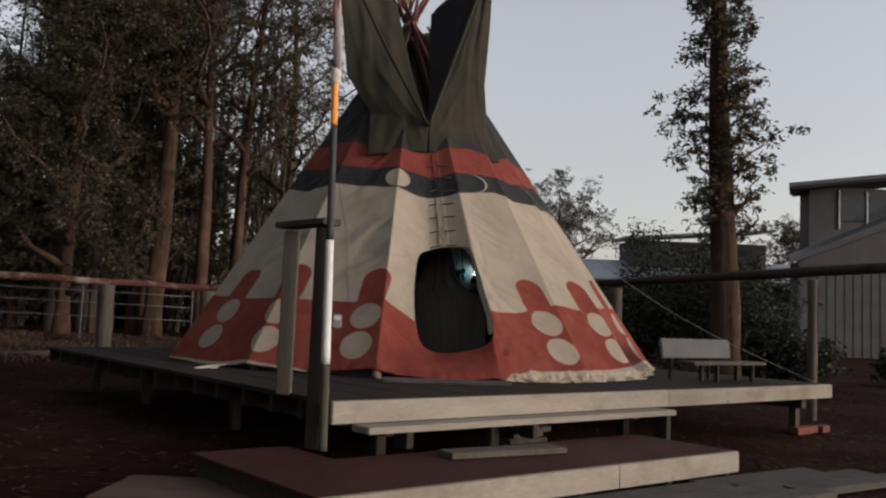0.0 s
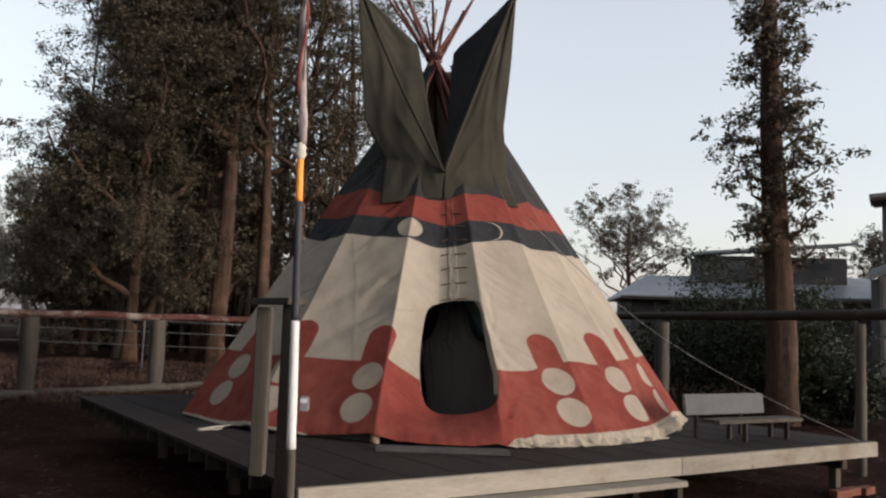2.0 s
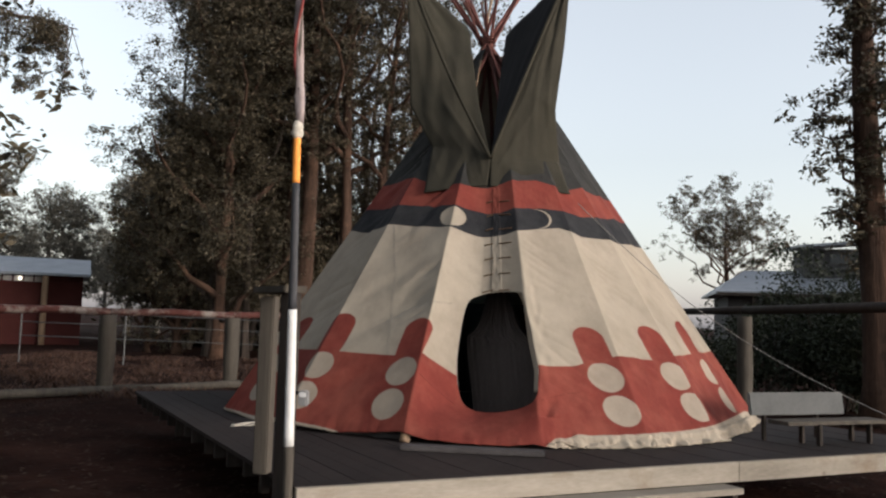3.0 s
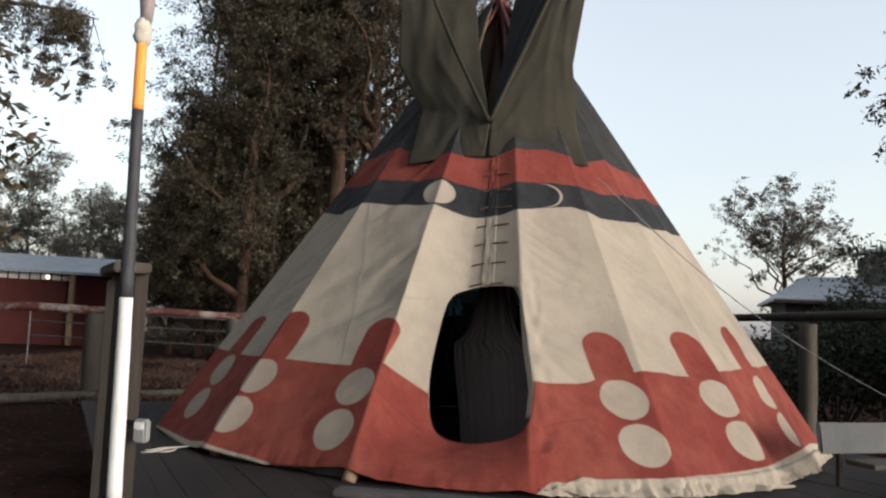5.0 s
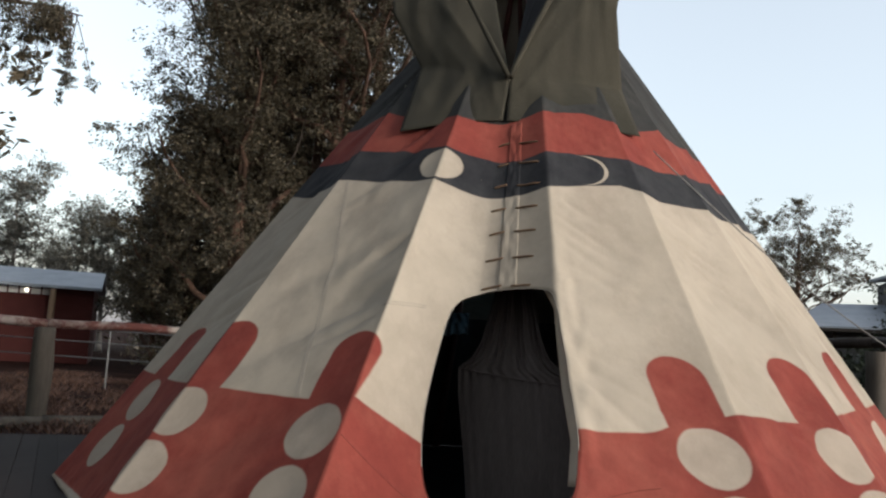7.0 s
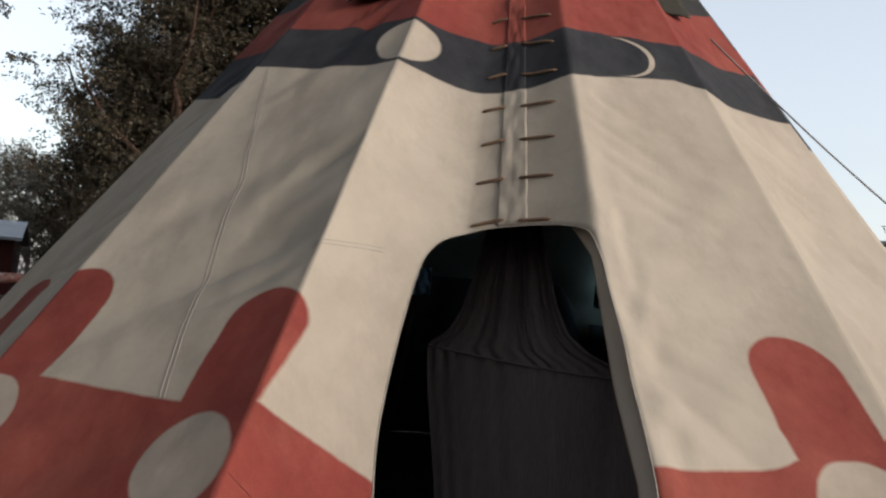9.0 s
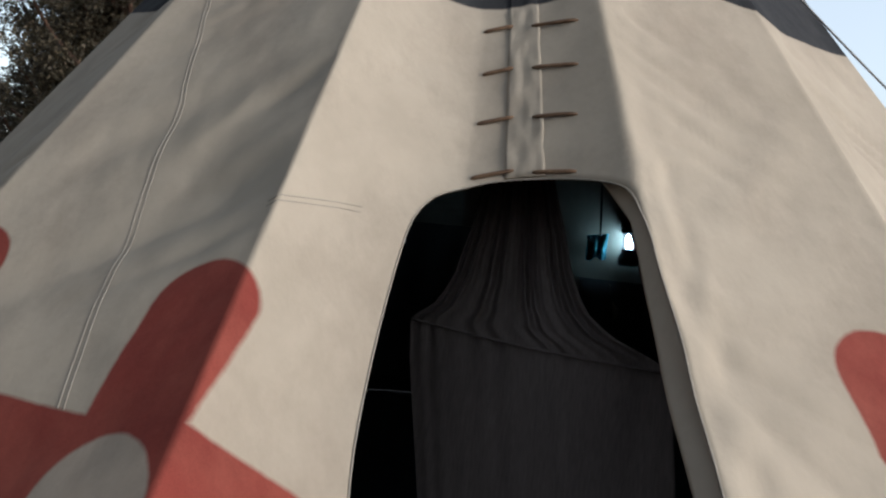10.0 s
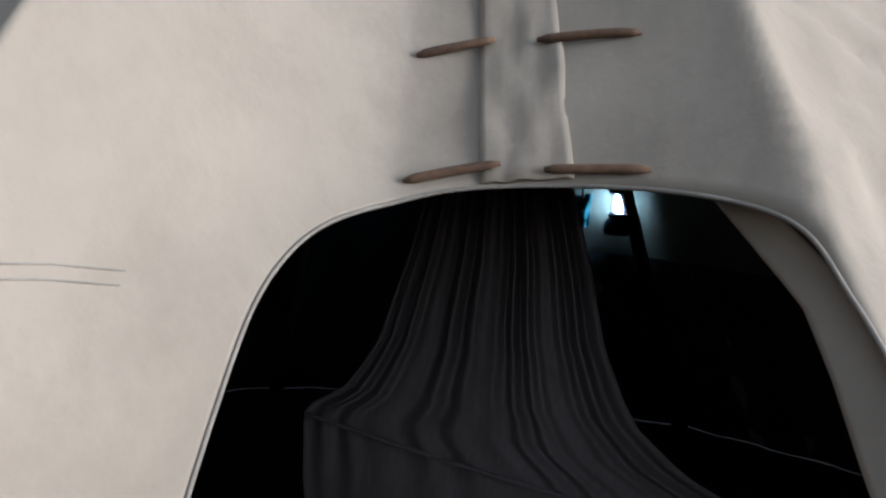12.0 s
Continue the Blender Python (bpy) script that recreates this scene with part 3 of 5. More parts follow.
def strip(a0, a1, na, low=True):
    """A grid of canvas between two poles, from the lower edge or from above the door panel."""
    idx = []
    for j in range(0 if low else ROWS_LOW, ROWS_LOW + ROWS_HIGH + 1):
        row = []
        for i in range(na + 1):
            ang = a0 + (a1 - a0) * i / na
            b = bottom_at(ang)
            row.append(put(ang, b + (V1 - b) * j / ROWS_LOW if j <= ROWS_LOW else V1 + (0.93 - V1) * (j - ROWS_LOW) / ROWS_HIGH))
        idx.append(row)
    for r0, r1 in zip(idx, idx[1:]):
        for i in range(na):
            faces.append((r0[i], r0[i + 1], r1[i + 1], r1[i]))


strip(A0, A1, NR // 4, False)
edges_deg = [a for a, _ in POLES]
for a, b in zip(edges_deg, edges_deg[1:]):
    if A0 <= a < A1:
        continue
    near = -70 < a < 80
    strip(a, b, 64 if near else 12)

# the smoke hole between the flaps
def in_hole(f):
    a, v = (sum(params[i][c] for i in f) / 4 for c in (0, 1))
    return v > 0.575 and abs(a - 4) < 3 + (v - 0.575) * 95


faces = [f for f in faces if not in_hole(f)]
me = bpy.data.meshes.new("cover")
me.from_pydata(verts, [], faces)
SLOPE = 6.64
P = np.array(params)


def metric(ang, v, ang0):
    """Distance along the cloth from the ray at ang0."""
    p, q = base_at(ang)[0], base_at(ang0)[0]
    d = (p - q).length
    return math.copysign(d * (1 - v), ang - ang0)


def set_attr(name, domain, values):
    at = me.attributes.new(name, "FLOAT_VECTOR", domain)
    at.data.foreach_set("vector", np.asarray(values, dtype=np.float32).ravel())


def wrap(a):
    return a - 360 if a > 180 else a


set_attr("bands", "POINT", [((v - red_top(a)) * SLOPE, (v - hem_at(a)) * SLOPE, (v - cream_at(a)) * SLOPE) for a, v in params])
set_attr("tops", "POINT", [((v - red2_at(a)) * SLOPE, (v - top_at(a)) * SLOPE, 0) for a, v in params])
set_attr("orb", "POINT", [(metric(a, v, -9.7) if -40 < a < 25 else 9.0, (v - 0.420) * SLOPE, 0) for a, v in params])
set_attr("moon", "POINT", [(metric(a, v, 24.6) if 0 < a < 60 else 9.0, (v - 0.420) * SLOPE, 0) for a, v in params])
corner = []
for poly in me.polygons:
    ids = list(poly.vertices)
    ac, vc = P[ids, 0].mean(), P[ids, 1].mean()
    best = min(MOTIFS, key=lambda m: abs(m[0] + m[1] * (0.2 - vc) - ac))
    for i in ids:
        a, v = params[i]
        corner.append((metric(a, v, best[0] + best[1] * (0.2 - v)), v * SLOPE, best[2]))
set_attr("motif", "CORNER", corner)
tipi = thing("tipi", "large cream canvas tipi painted with red band and pale discs", "tent")
weld = bmesh.new()
weld.from_mesh(me)
bmesh.ops.remove_doubles(weld, verts=weld.verts[:], dist=0.004)
bmesh.ops.recalc_face_normals(weld, faces=weld.faces[:])
weld.to_mesh(me)
weld.free()
cov = mesh_obj("cover", me, M_canvas, tipi, "cream canvas painted with red band, discs, sun and moon", True)
sol = cov.modifiers.new("cloth", "SOLIDIFY")
sol.thickness, sol.offset = 0.004, 0
me.materials.append(M_cream)
sol.material_offset = 1      # the paint does not show on the inner side

# crumpled spare canvas lying along the foot of the cover
def skirt(a0, a1, seed, reach):
    bm, rows = bmesh.new(), []
    n = int((a1 - a0) * 5)
    for j in range(9):
        t = j / 8
        row = []
        for i in range(n + 1):
            ang = a0 + (a1 - a0) * i / n
            end = min(1.0, 12 * min(i, n - i) / n)
            end = end * end * (3 - 2 * end)
            top = cover(ang, bottom_at(ang) + 0.004 + 0.016 * end, 0.004 + 0.012 * end)
            pb = base_at(ang)[0]
            o = Vector((pb.x - CX, pb.y - CY, 0)).normalized()
            k1 = noise.noise(Vector((ang * 0.3, t * 2.0, seed)))
            k2 = noise.noise(Vector((ang * 0.8, t * 3.0, seed + 5)))
            q = top + o * (t * reach * (0.55 + 0.9 * max(-0.4, k1)) * end + 0.028 * k2 * end * min(1, t * 2))
            q.z = top.z + (DECK + 0.006 - top.z) * min(1.0, t * 1.35) ** 0.8 * end + max(0.0, 0.035 * k1 + 0.022 * k2) * math.sin(math.pi * min(1, t * 0.9))
            q.z = max(q.z, DECK + 0.004)
            row.append(bm.verts.new(q))
        rows.append(row)
    for r0, r1 in zip(rows, rows[1:]):
        for i in range(n):
            bm.faces.new((r0[i], r0[i + 1], r1[i + 1], r1[i]))
    ob = part("skirt", bm, M_cream, tipi, "crumpled cream canvas skirt lying on the deck", True)
    ob.modifiers.new("cloth", "SOLIDIFY").thickness = 0.004


skirt(16.5, 96, 1.0, 0.13)

# rolled edge round the door
half = len(DOOR_RING)
high = [params[i][1] > 0.105 for i in DOOR_RING]
first = next(k for k in range(half) if high[k] and not high[k - 1])
order = [DOOR_RING[(first + k) % half] for k in range(half)]
n_high = sum(high)
for ids, mat, text in ((order[:n_high + 1], M_seam, "stitched cream door edge"), (order[n_high:] + order[:1], M_redseam, "stitched red door edge")):
    rim = [cover(*params[i], 0.003) for i in ids]
    part("door_hem", tube(rim, [0.0026] * len(rim), 8), mat, tipi, text, True)
# loose fold of canvas along the opening
fold = bmesh.new()
rows = []
for i in range(31):
    s = i / 30
    v = 0.262 - 0.185 * s
    w = (0.022 + 0.05 * math.sin(min(1, s * 1.6) * math.pi / 2) ** 2) * (1 - 0.5 * s)
    row = []
    for j in range(9):
        t = j / 8
        p = cover(float(np.interp(v, (0.07, 0.112, 0.165, 0.207, 0.238, 0.262), (15.2, 16.4, 16.0, 15.4, 15.0, 13.6))), v)
        row.append(fold.verts.new(p + Vector((-w * t + 0.012 * (1 - t), 0.02 + 0.05 * t, -0.01 * t)) + Vector((0.010 * math.sin(s * 11 + t * 2) * (1 - t), 0, 0))))
    rows.append(row)
for a, b in zip(rows, rows[1:]):
    for j in range(8):
        fold.faces.new((a[j], a[j + 1], b[j + 1], b[j]))
fo = part("door_fold", fold, M_cream, tipi, "pale canvas folded back inside the doorway", True)
fo.modifiers.new("cloth", "SOLIDIFY").thickness = 0.004

# lacing strip and pins
lace = bmesh.new()


def lace_v(i, t):
    low_edge = 0.2738 - 0.0022 * t
    return low_edge + (0.50 - low_edge) * i / 60


rows = []
for i in range(61):
    row = []
    for j in range(13):
        t = j / 12
        ang, v = 5.9 + 3.1 * t, lace_v(i, t)
        puck = 0.007 * noise.noise(Vector((t * 3, v * 75, 0))) + 0.004 * noise.noise(Vector((t * 7 + v * 60, v * 150, 3))) + 0.003 * math.sin(v * 190) * t
        row.append(lace.verts.new(cover(ang, v, 0.008 + puck)))
    rows.append(row)
for a, b in zip(rows, rows[1:]):
    for j in range(12):
        lace.faces.new((a[j], a[j + 1], b[j + 1], b[j]))
lo_me = bpy.data.meshes.new("lacing_strip")
lace.to_mesh(lo_me)
lace.free()
for nm, fn in (("bands", lambda a, v: ((v - red_top(a)) * SLOPE, (v - hem_at(a)) * SLOPE, 1.0)), ("tops", lambda a, v: ((v - red2_at(a)) * SLOPE, (v - top_at(a)) * SLOPE, 0)),
               ("orb", lambda a, v: (9, 9, 0)), ("moon", lambda a, v: (9, 9, 0)), ("motif", lambda a, v: (9, 9, 0))):
    at = lo_me.attributes.new(nm, "FLOAT_VECTOR", "POINT")
    at.data.foreach_set("vector", np.array([fn(5.9 + 3.1 * j / 12, lace_v(i, j / 12)) for i in range(61) for j in range(13)], dtype=np.float32).ravel())
ls = mesh_obj("lacing_strip", lo_me, M_canvas, tipi, "overlapping canvas lacing strip", True)
ls.modifiers.new("cloth", "SOLIDIFY").thickness = 0.005
for k, v in enumerate((0.2766, 0.3090, 0.3412, 0.3724, 0.4042, 0.4362, 0.4682)):
    for a0, a1, v0, v1 in ((3.2 + 0.12 * (k % 3), 6.6 - 0.1 * k, v - 0.0008, v), (8.05 + 0.06 * k, 11.3 + 0.5 * min(k, 4), v - 0.0028, v - 0.0066 - 0.0003 * k)):
        out = 0.015
        pts = [cover(a0 + (a1 - a0) * i / 10, v0 + (v1 - v0) * i / 10, out - 0.010 * ((1 - i / 10) if a0 < 7 else (i / 10)) ** 3) for i in range(11)]
        part("lacing_pin", tube(pts, [0.003] + [0.0062] * 8 + [0.0055, 0.003], 8, 0.1, v * 40), M_pin, tipi, "brown wooden lacing pin", True)
# stitched seams
def seam(path, n=60, mat=M_seam, r=0.0017):
    xs = np.linspace(0, len(path) - 1, n)
    aa, vv = zip(*path)
    pts = [cover(float(np.interp(x, range(len(path)), aa)), float(np.interp(x, range(len(path)), vv)), 0.003) for x in xs]
    part("seam", tube(pts, [r] * n, 6), mat, tipi, "stitched seam", True)


for side in (0.0, 0.45):
    seam([(-34.2 + side, .402), (-29.3 + side, .345), (-25.2 + side, .292), (-22.0 + side, .2124), (-18.6 + side, .134)])
    seam([(-10.2, .2300 - side * 0.006), (-8.0, .2365 - side * 0.006), (-6.0, .2418 - side * 0.006), (-4.4, .2445 - side * 0.006)], 30, M_seam, 0.0015)
seam([(-9.2, .104), (-6.5, .094), (-3.5, .083), (-1.0, .074)], 40, M_redseam)
seam([(16.0, .064), (19.0, .072), (22.5, .079), (25.0, .081)], 40, M_redseam)

# frame poles that cross and fan out above the cover
for k, (a, p) in enumerate(FEET[:-1]):
    inward = Vector((CX - p.x, CY - p.y, 0)).normalized()
    if k == 8:
        p = base_at(19.5)[0]
    start = p + inward * (0.10 if k != 7 else 0.05)
    start.z = DECK + 0.002
    tie = T + Vector((0.07 * math.sin(k * 2.4), 0.07 * math.cos(k * 2.4), -0.06)) + Vector((-0.10, -0.05, -0.20))
    end = tie + (tie - start).normalized() * (1.25 + 0.35 * ((k * 7) % 5) / 5)
    bow = inward * (0.0 if k != 7 else 0.07)
    pts = [start.lerp(end, i / 14) + bow * min(1.0, i / 2) * (1 - i / 14) for i in range(15)]
    part("frame_pole", tube(pts, [0.045 - 0.028 * i / 14 for i in range(15)], 10, 0.12, k * 3.0), M_pole if k != 7 else M_rawpole, tipi, smooth=True)
part("tie_rope", tube([T + Vector((-0.1 + 0.12 * math.cos(i * 0.7), -0.05 + 0.12 * math.sin(i * 0.7), -0.24 + 0.004 * i)) for i in range(30)], [0.010] * 30, 6), M_pole, tipi, smooth=True)


# smoke flaps
def sheet(name, grid, mat, label="", thick=0.006, ripple=0.03, seed=0.0):
    """A cloth between four corners (a, b along the bottom, d, c along the top), with ripples."""
    a, b, c, d = (Vector(q) for q in grid)
    bm = bmesh.new()
    rows = []
    nrm = (b - a).cross(d - a).normalized()
    n = 36
    for j in range(n + 1):
        row = []
        for i in range(n + 1):
            s, t = i / n, j / n
            p = a.lerp(b, s).lerp(d.lerp(c, s), t)
            w = noise.noise(Vector((s * 5 + seed - t * 2, t * 1.6, seed))) + 0.5 * noise.noise(Vector((s * 11 - t * 5, t * 3, seed + 3)))
            row.append(bm.verts.new(p + nrm * ripple * w))
        rows.append(row)
    for r0, r1 in zip(rows, rows[1:]):
        for i in range(n):
            bm.faces.new((r0[i], r0[i + 1], r1[i + 1], r1[i]))
    ob = part(name, bm, mat, tipi, label, True)
    ob.modifiers.new("cloth", "SOLIDIFY").thickness = thick
    return ob


VEE = Vector((-0.25, 9.47, 3.38))
TIPL, TIPR = Vector((-1.72, 10.85, 6.27)), Vector((0.54, 10.85, 6.2))
def flap(left, right, seed, ripple):
    """A smoke flap lofted between an inner and an outer edge."""
    def along(pts, t):
        x = t * (len(pts) - 1)
        i = min(int(x), len(pts) - 2)
        return Vector(pts[i]).lerp(Vector(pts[i + 1]), x - i)
    bm, rows = bmesh.new(), []
    for j in range(91):
        t = j / 90
        a, b = along(left, t), along(right, t)
        row = []
        for i in range(31):
            s = i / 30
            w = noise.noise(Vector((s * 3.2 + seed + t * 2.8, t * 1.8, seed))) + 0.35 * noise.noise(Vector((s * 7 + t * 6, t * 3.5, seed + 3)))
            w += 0.42 * max(0.0, 1 - 3.0 * abs(noise.noise(Vector((s * 4.2 - t * 3.5, t * 2.6 + s, seed + 8))))) * (0.5 + noise.noise(Vector((s * 2.5, t * 2.5, seed + 12))))
            row.append(bm.verts.new(a.lerp(b, s) + Vector((0.02, -1, 0.35)) * (ripple * w * (0.3 + 2.8 * s * (1 - s)) * min(1.0, 0.2 + 5 * t) + 0.10 * s * (1 - s))))
        rows.append(row)
    for r0, r1 in zip(rows, rows[1:]):
        for i in range(30):
            bm.faces.new((r0[i], r0[i + 1], r1[i + 1], r1[i]))
    ob = part("smoke_flap", bm, M_olive, tipi, "dark olive canvas smoke flap", True)
    ob.modifiers.new("cloth", "SOLIDIFY").thickness = 0.006


flap([cover(3.4, 0.504, 0.03), VEE, (-0.50, 10.0, 4.15), (-0.82, 10.82, 5.42), TIPL], [cover(-26, 0.477, 0.05), cover(-33, 0.60, 0.06), (-1.36, 9.95, 4.15), (-1.52, 10.35, 5.1), TIPL], 1.0, 0.05)
flap([cover(4.4, 0.504, 0.03), VEE, VEE.lerp(TIPR, 0.35), VEE.lerp(TIPR, 0.7), TIPR], [cover(43.6, 0.481, 0.05), cover(46, 0.565, 0.05), (0.44, 9.95, 4.05), (0.50, 10.4, 5.0), TIPR], 5.0, 0.04)
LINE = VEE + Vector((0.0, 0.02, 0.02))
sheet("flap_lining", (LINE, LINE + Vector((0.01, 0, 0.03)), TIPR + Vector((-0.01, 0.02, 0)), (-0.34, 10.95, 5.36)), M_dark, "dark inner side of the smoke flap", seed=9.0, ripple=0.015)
part("flap_seam", tube(line(VEE + Vector((0.01, -0.04, 0)), TIPR + Vector((-0.02, -0.04, -0.03)), 20), [0.022] * 21, 8, 0.3, 1.0), M_olive, tipi, "rolled edge of the smoke flap", True)
part("flap_seam", tube([VEE.lerp(Vector((-1.5, 10.55, 5.9)), s) + Vector((-0.05 * math.sin(s * 3.1), -0.05, 0)) for s in np.linspace(0, 1, 21)], [0.02] * 21, 8, 0.3, 4.0), M_olive, tipi, "rolled edge of the smoke flap", True)
for tip, foot in ((TIPR, TIPR + Vector((-0.16, -0.06, -1.2))), (TIPL, TIPL + Vector((0.3, -0.06, -1.2)))):
    end = tip + (tip - Vector(foot)).normalized() * 0.14
    part("flap_pole", tube(line(Vector(foot), end, 10), [0.02 - 0.006 * i / 10 for i in range(11)], 8), M_darkwood, tipi, smooth=True)

# guy cord from the flap to the deck corner
cord = thing("guy_cord", "thin grey cord tied from smoke flap to deck corner", "cord")
c0, c1 = Vector((0.75, 9.55, 2.86)), on_deck(6.35, 0.02, DECK + 0.01)
part("cord", tube([c0.lerp(c1, s) + Vector((-0.15, 0.25, -0.2)) * math.sin(math.pi * s) for s in np.linspace(0, 1, 40)], [0.0042] * 40, 6), M_greycord, cord, smooth=True)
tie_l = thing("tie_cord", "frayed white cord at the foot of the canvas", "cord")
for k, (dx, dy) in enumerate(((-0.28, -0.16), (-0.22, -0.26), (-0.1, -0.2))):
    q = cover(-43, -0.003, 0.02)
    part("strand", tube([q + Vector((dx * s + 0.02 * math.sin(9 * s + k), dy * s, -0.035 * s)) for s in np.linspace(0, 1, 9)], [0.006] * 9, 6), M_rope, tie_l, smooth=True)

# groundsheet edge at the doorway
sill = thing("door_mat", "dark narrow strip of mat lying before the doorway", "mat")
bm = box(1.15, 0.16, 0.04, bevel=0.01, jitter=0.008)
bm.transform(Matrix.Translation((0.1, 6.86, DECK + 0.021)) @ Matrix.Rotation(0.10, 4, "Z"))
part("mat", bm, M_liner, sill)

# curtain hanging inside the doorway, gathered at the top
cur = thing("door_curtain", "grey-brown cloth curtain gathered at the top, hanging inside the doorway", "curtain")


def curtain_half(z, left):
    if left:
        return float(np.interp(z, (DECK, 0.70, 1.0, 1.2, 1.33, 1.352, 1.39, 1.44, 1.5, 1.6, 1.67, 1.8, 1.98), (-0.265, -0.295, -0.345, -0.375, -0.38, -0.365, -0.30, -0.265, -0.232, -0.205, -0.185, -0.158, -0.125)))
    return float(np.interp(z, (DECK, 0.9, 1.0, 1.26, 1.283, 1.31, 1.36, 1.42, 1.46, 1.54, 1.66, 1.8, 1.98), (0.52, 0.52, 0.51, 0.478, 0.466, 0.42, 0.30, 0.225, 0.20, 0.163, 0.133, 0.09, 0.05)))


bm = bmesh.new()
rows = []
for j in range(71):
    z = DECK + 0.02 + (1.98 - DECK - 0.02) * j / 70
    row = []
    for i in range(161):
        t = i / 160
        x0, x1 = curtain_half(z, True), curtain_half(z, False)
        gather = min(1.0, max(0.10, (z - 1.15) / 0.4))
        y = 8.86 - 0.30 * (x0 + (x1 - x0) * t) + 0.024 * gather * math.sin(t * 74 + 1.9 * math.sin(t * 9)) * (0.7 + 0.5 * math.sin(t * 23)) + 0.02 * noise.noise(Vector((t * 5, z * 1.5, 2))) + 0.06 * (z - 1.4) * (1 if z > 1.4 else 0.2)
        row.append(bm.verts.new((x0 + (x1 - x0) * t, y, z)))
    rows.append(row)
for a, b in zip(rows, rows[1:]):
    for i in range(160):
        bm.faces.new((a[i], a[i + 1], b[i + 1], b[i]))
co = part("cloth", bm, M_curtain, cur, smooth=True)
co.modifiers.new("cloth", "SOLIDIFY").thickness = 0.004
part("hem_cord", tube([Vector((-0.37 + 0.83 * s, 8.842 - 0.30 * (-0.37 + 0.83 * s), 1.335 - 0.06 * s - 0.012 * math.sin(s * 3.1))) for s in np.linspace(0, 1, 30)], [0.0045] * 30, 6), M_curtain, cur, smooth=True)

# dark liner round the inside, hung on the poles
bm = bmesh.new()
rows = []
LA = [19 + 332 * i / 150 for i in range(151)]
for j in range(9):
    t = j / 8
    row = []
    for i, a in enumerate(LA):
        pb = base_at(a)[0]
        inw = Vector((CX - pb.x, CY - pb.y, 0)).normalized()
        high = float(np.interp(pb.x * 0.75, (-3, 0.05, 0.2, 3), (1.76, 1.76, 1.46, 1.40))) if pb.y > CY else 1.40
        q = pb.lerp(T, (DECK + (high - DECK) * t - FOOT) / (T.z - FOOT)) + inw * ((0.06 if pb.y > CY + 1.2 else 0.17) + 0.02 * math.sin(i * 1.7))
        q.z = DECK + 0.004 + (high - DECK) * t
        row.append(bm.verts.new(q))
    rows.append(row)
for r0, r1 in zip(rows, rows[1:]):
    for i in range(150):
        bm.faces.new((r0[i], r0[i + 1], r1[i + 1], r1[i]))
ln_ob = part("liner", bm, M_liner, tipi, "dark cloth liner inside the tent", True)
ln_ob.modifiers.new("cloth", "SOLIDIFY").thickness = 0.0015

# lantern on an inner pole, and the pale cloths it lights
lan = thing("lantern", "small black camping lantern with a bright cool white tube", "lantern", (0.488, 12.08, 1.745))
part("tube", tube(line((0, 0, -0.05), (0, 0, 0.05), 6), [0.020, 0.029, 0.03, 0.03, 0.03, 0.029, 0.020], 14), M_led, lan, "glowing white tube", True)
part("cap", tube(line((0, 0, 0.051), (0, 0, 0.108), 4), [0.058, 0.066, 0.065, 0.05, 0.02], 16), M_plastic, lan, smooth=True)
part("collar", tube(line((0, 0, -0.075), (0, 0, -0.052), 3), [0.05, 0.058, 0.056, 0.044], 16), M_plastic, lan, smooth=True)
part("base", tube(line((0, 0, -0.175), (0, 0, -0.076), 5), [0.066, 0.076, 0.077, 0.075, 0.066, 0.05], 16), M_plastic, lan, smooth=True)
part("handle", tube([(0.066 * math.cos(a), 0, 0.085 + 0.09 * math.sin(a)) for a in np.linspace(0, math.pi, 14)], [0.004] * 14, 6), M_plastic, lan, smooth=True)
for k in range(4):
    a = k * math.pi / 2 + 0.4
    part("guard_wire", tube(line((0.05 * math.cos(a), 0.05 * math.sin(a), -0.053), (0.05 * math.cos(a), 0.05 * math.sin(a), 0.052), 2), [0.003] * 3, 6), M_plastic, lan)
hook = thing("hanging_cord", "thin black cord hanging from the inner poles beside the lantern", "cord")
part("cord", tube(line((0.262, 12.02, 2.12), (0.28, 11.98, 1.765), 8), [0.008] * 9, 6), M_plastic, hook, smooth=True)


def hanging(name, label, a, b, drop, mat, seed, wav=0.05):
    """A cloth that hangs from the line a-b."""
    th = thing(name, label, "cloth")
    bm = bmesh.new()
    rows = []
    a, b = Vector(a), Vector(b)
    for j in range(25):
        row = []
        for i in range(41):
            s, t = i / 40, j / 24
            p = a.lerp(b, s) - Vector((0, 0, drop * t * (0.9 + 0.2 * noise.noise(Vector((s * 3, seed, 0))))))
            p.y += wav * math.sin(s * 17 + seed) * (0.3 + t) * 0.5 + 0.03 * noise.noise(Vector((s * 6, t * 3, seed)))
            row.append(bm.verts.new(p))
        rows.append(row)
    for r0, r1 in zip(rows, rows[1:]):
        for i in range(40):
            bm.faces.new((r0[i], r0[i + 1], r1[i + 1], r1[i]))
    ob = part("cloth", bm, mat, th, smooth=True)
    ob.modifiers.new("cloth", "SOLIDIFY").thickness = 0.004
    return th


M_palecloth = rough_mat("pale_blue_grey_cloth", (0.26, 0.34, 0.40), (0.40, 0.50, 0.56), 3, 0.95, 60)
M_towel = rough_mat("turquoise_cloth", (0.03, 0.12, 0.14), (0.09, 0.25, 0.28), 6, 0.95, 60)
hanging("towel", "crumpled turquoise cloth hanging beside the lantern", (0.19, 12.13, 1.77), (0.335, 12.11, 1.79), 0.2, M_towel, 4.0, 0.03)
hanging("towel", "pale blue cloth hung on the inner poles", (-1.28, 11.72, 1.80), (-1.06, 11.80, 1.81), 0.24, M_palecloth, 5.0, 0.03)

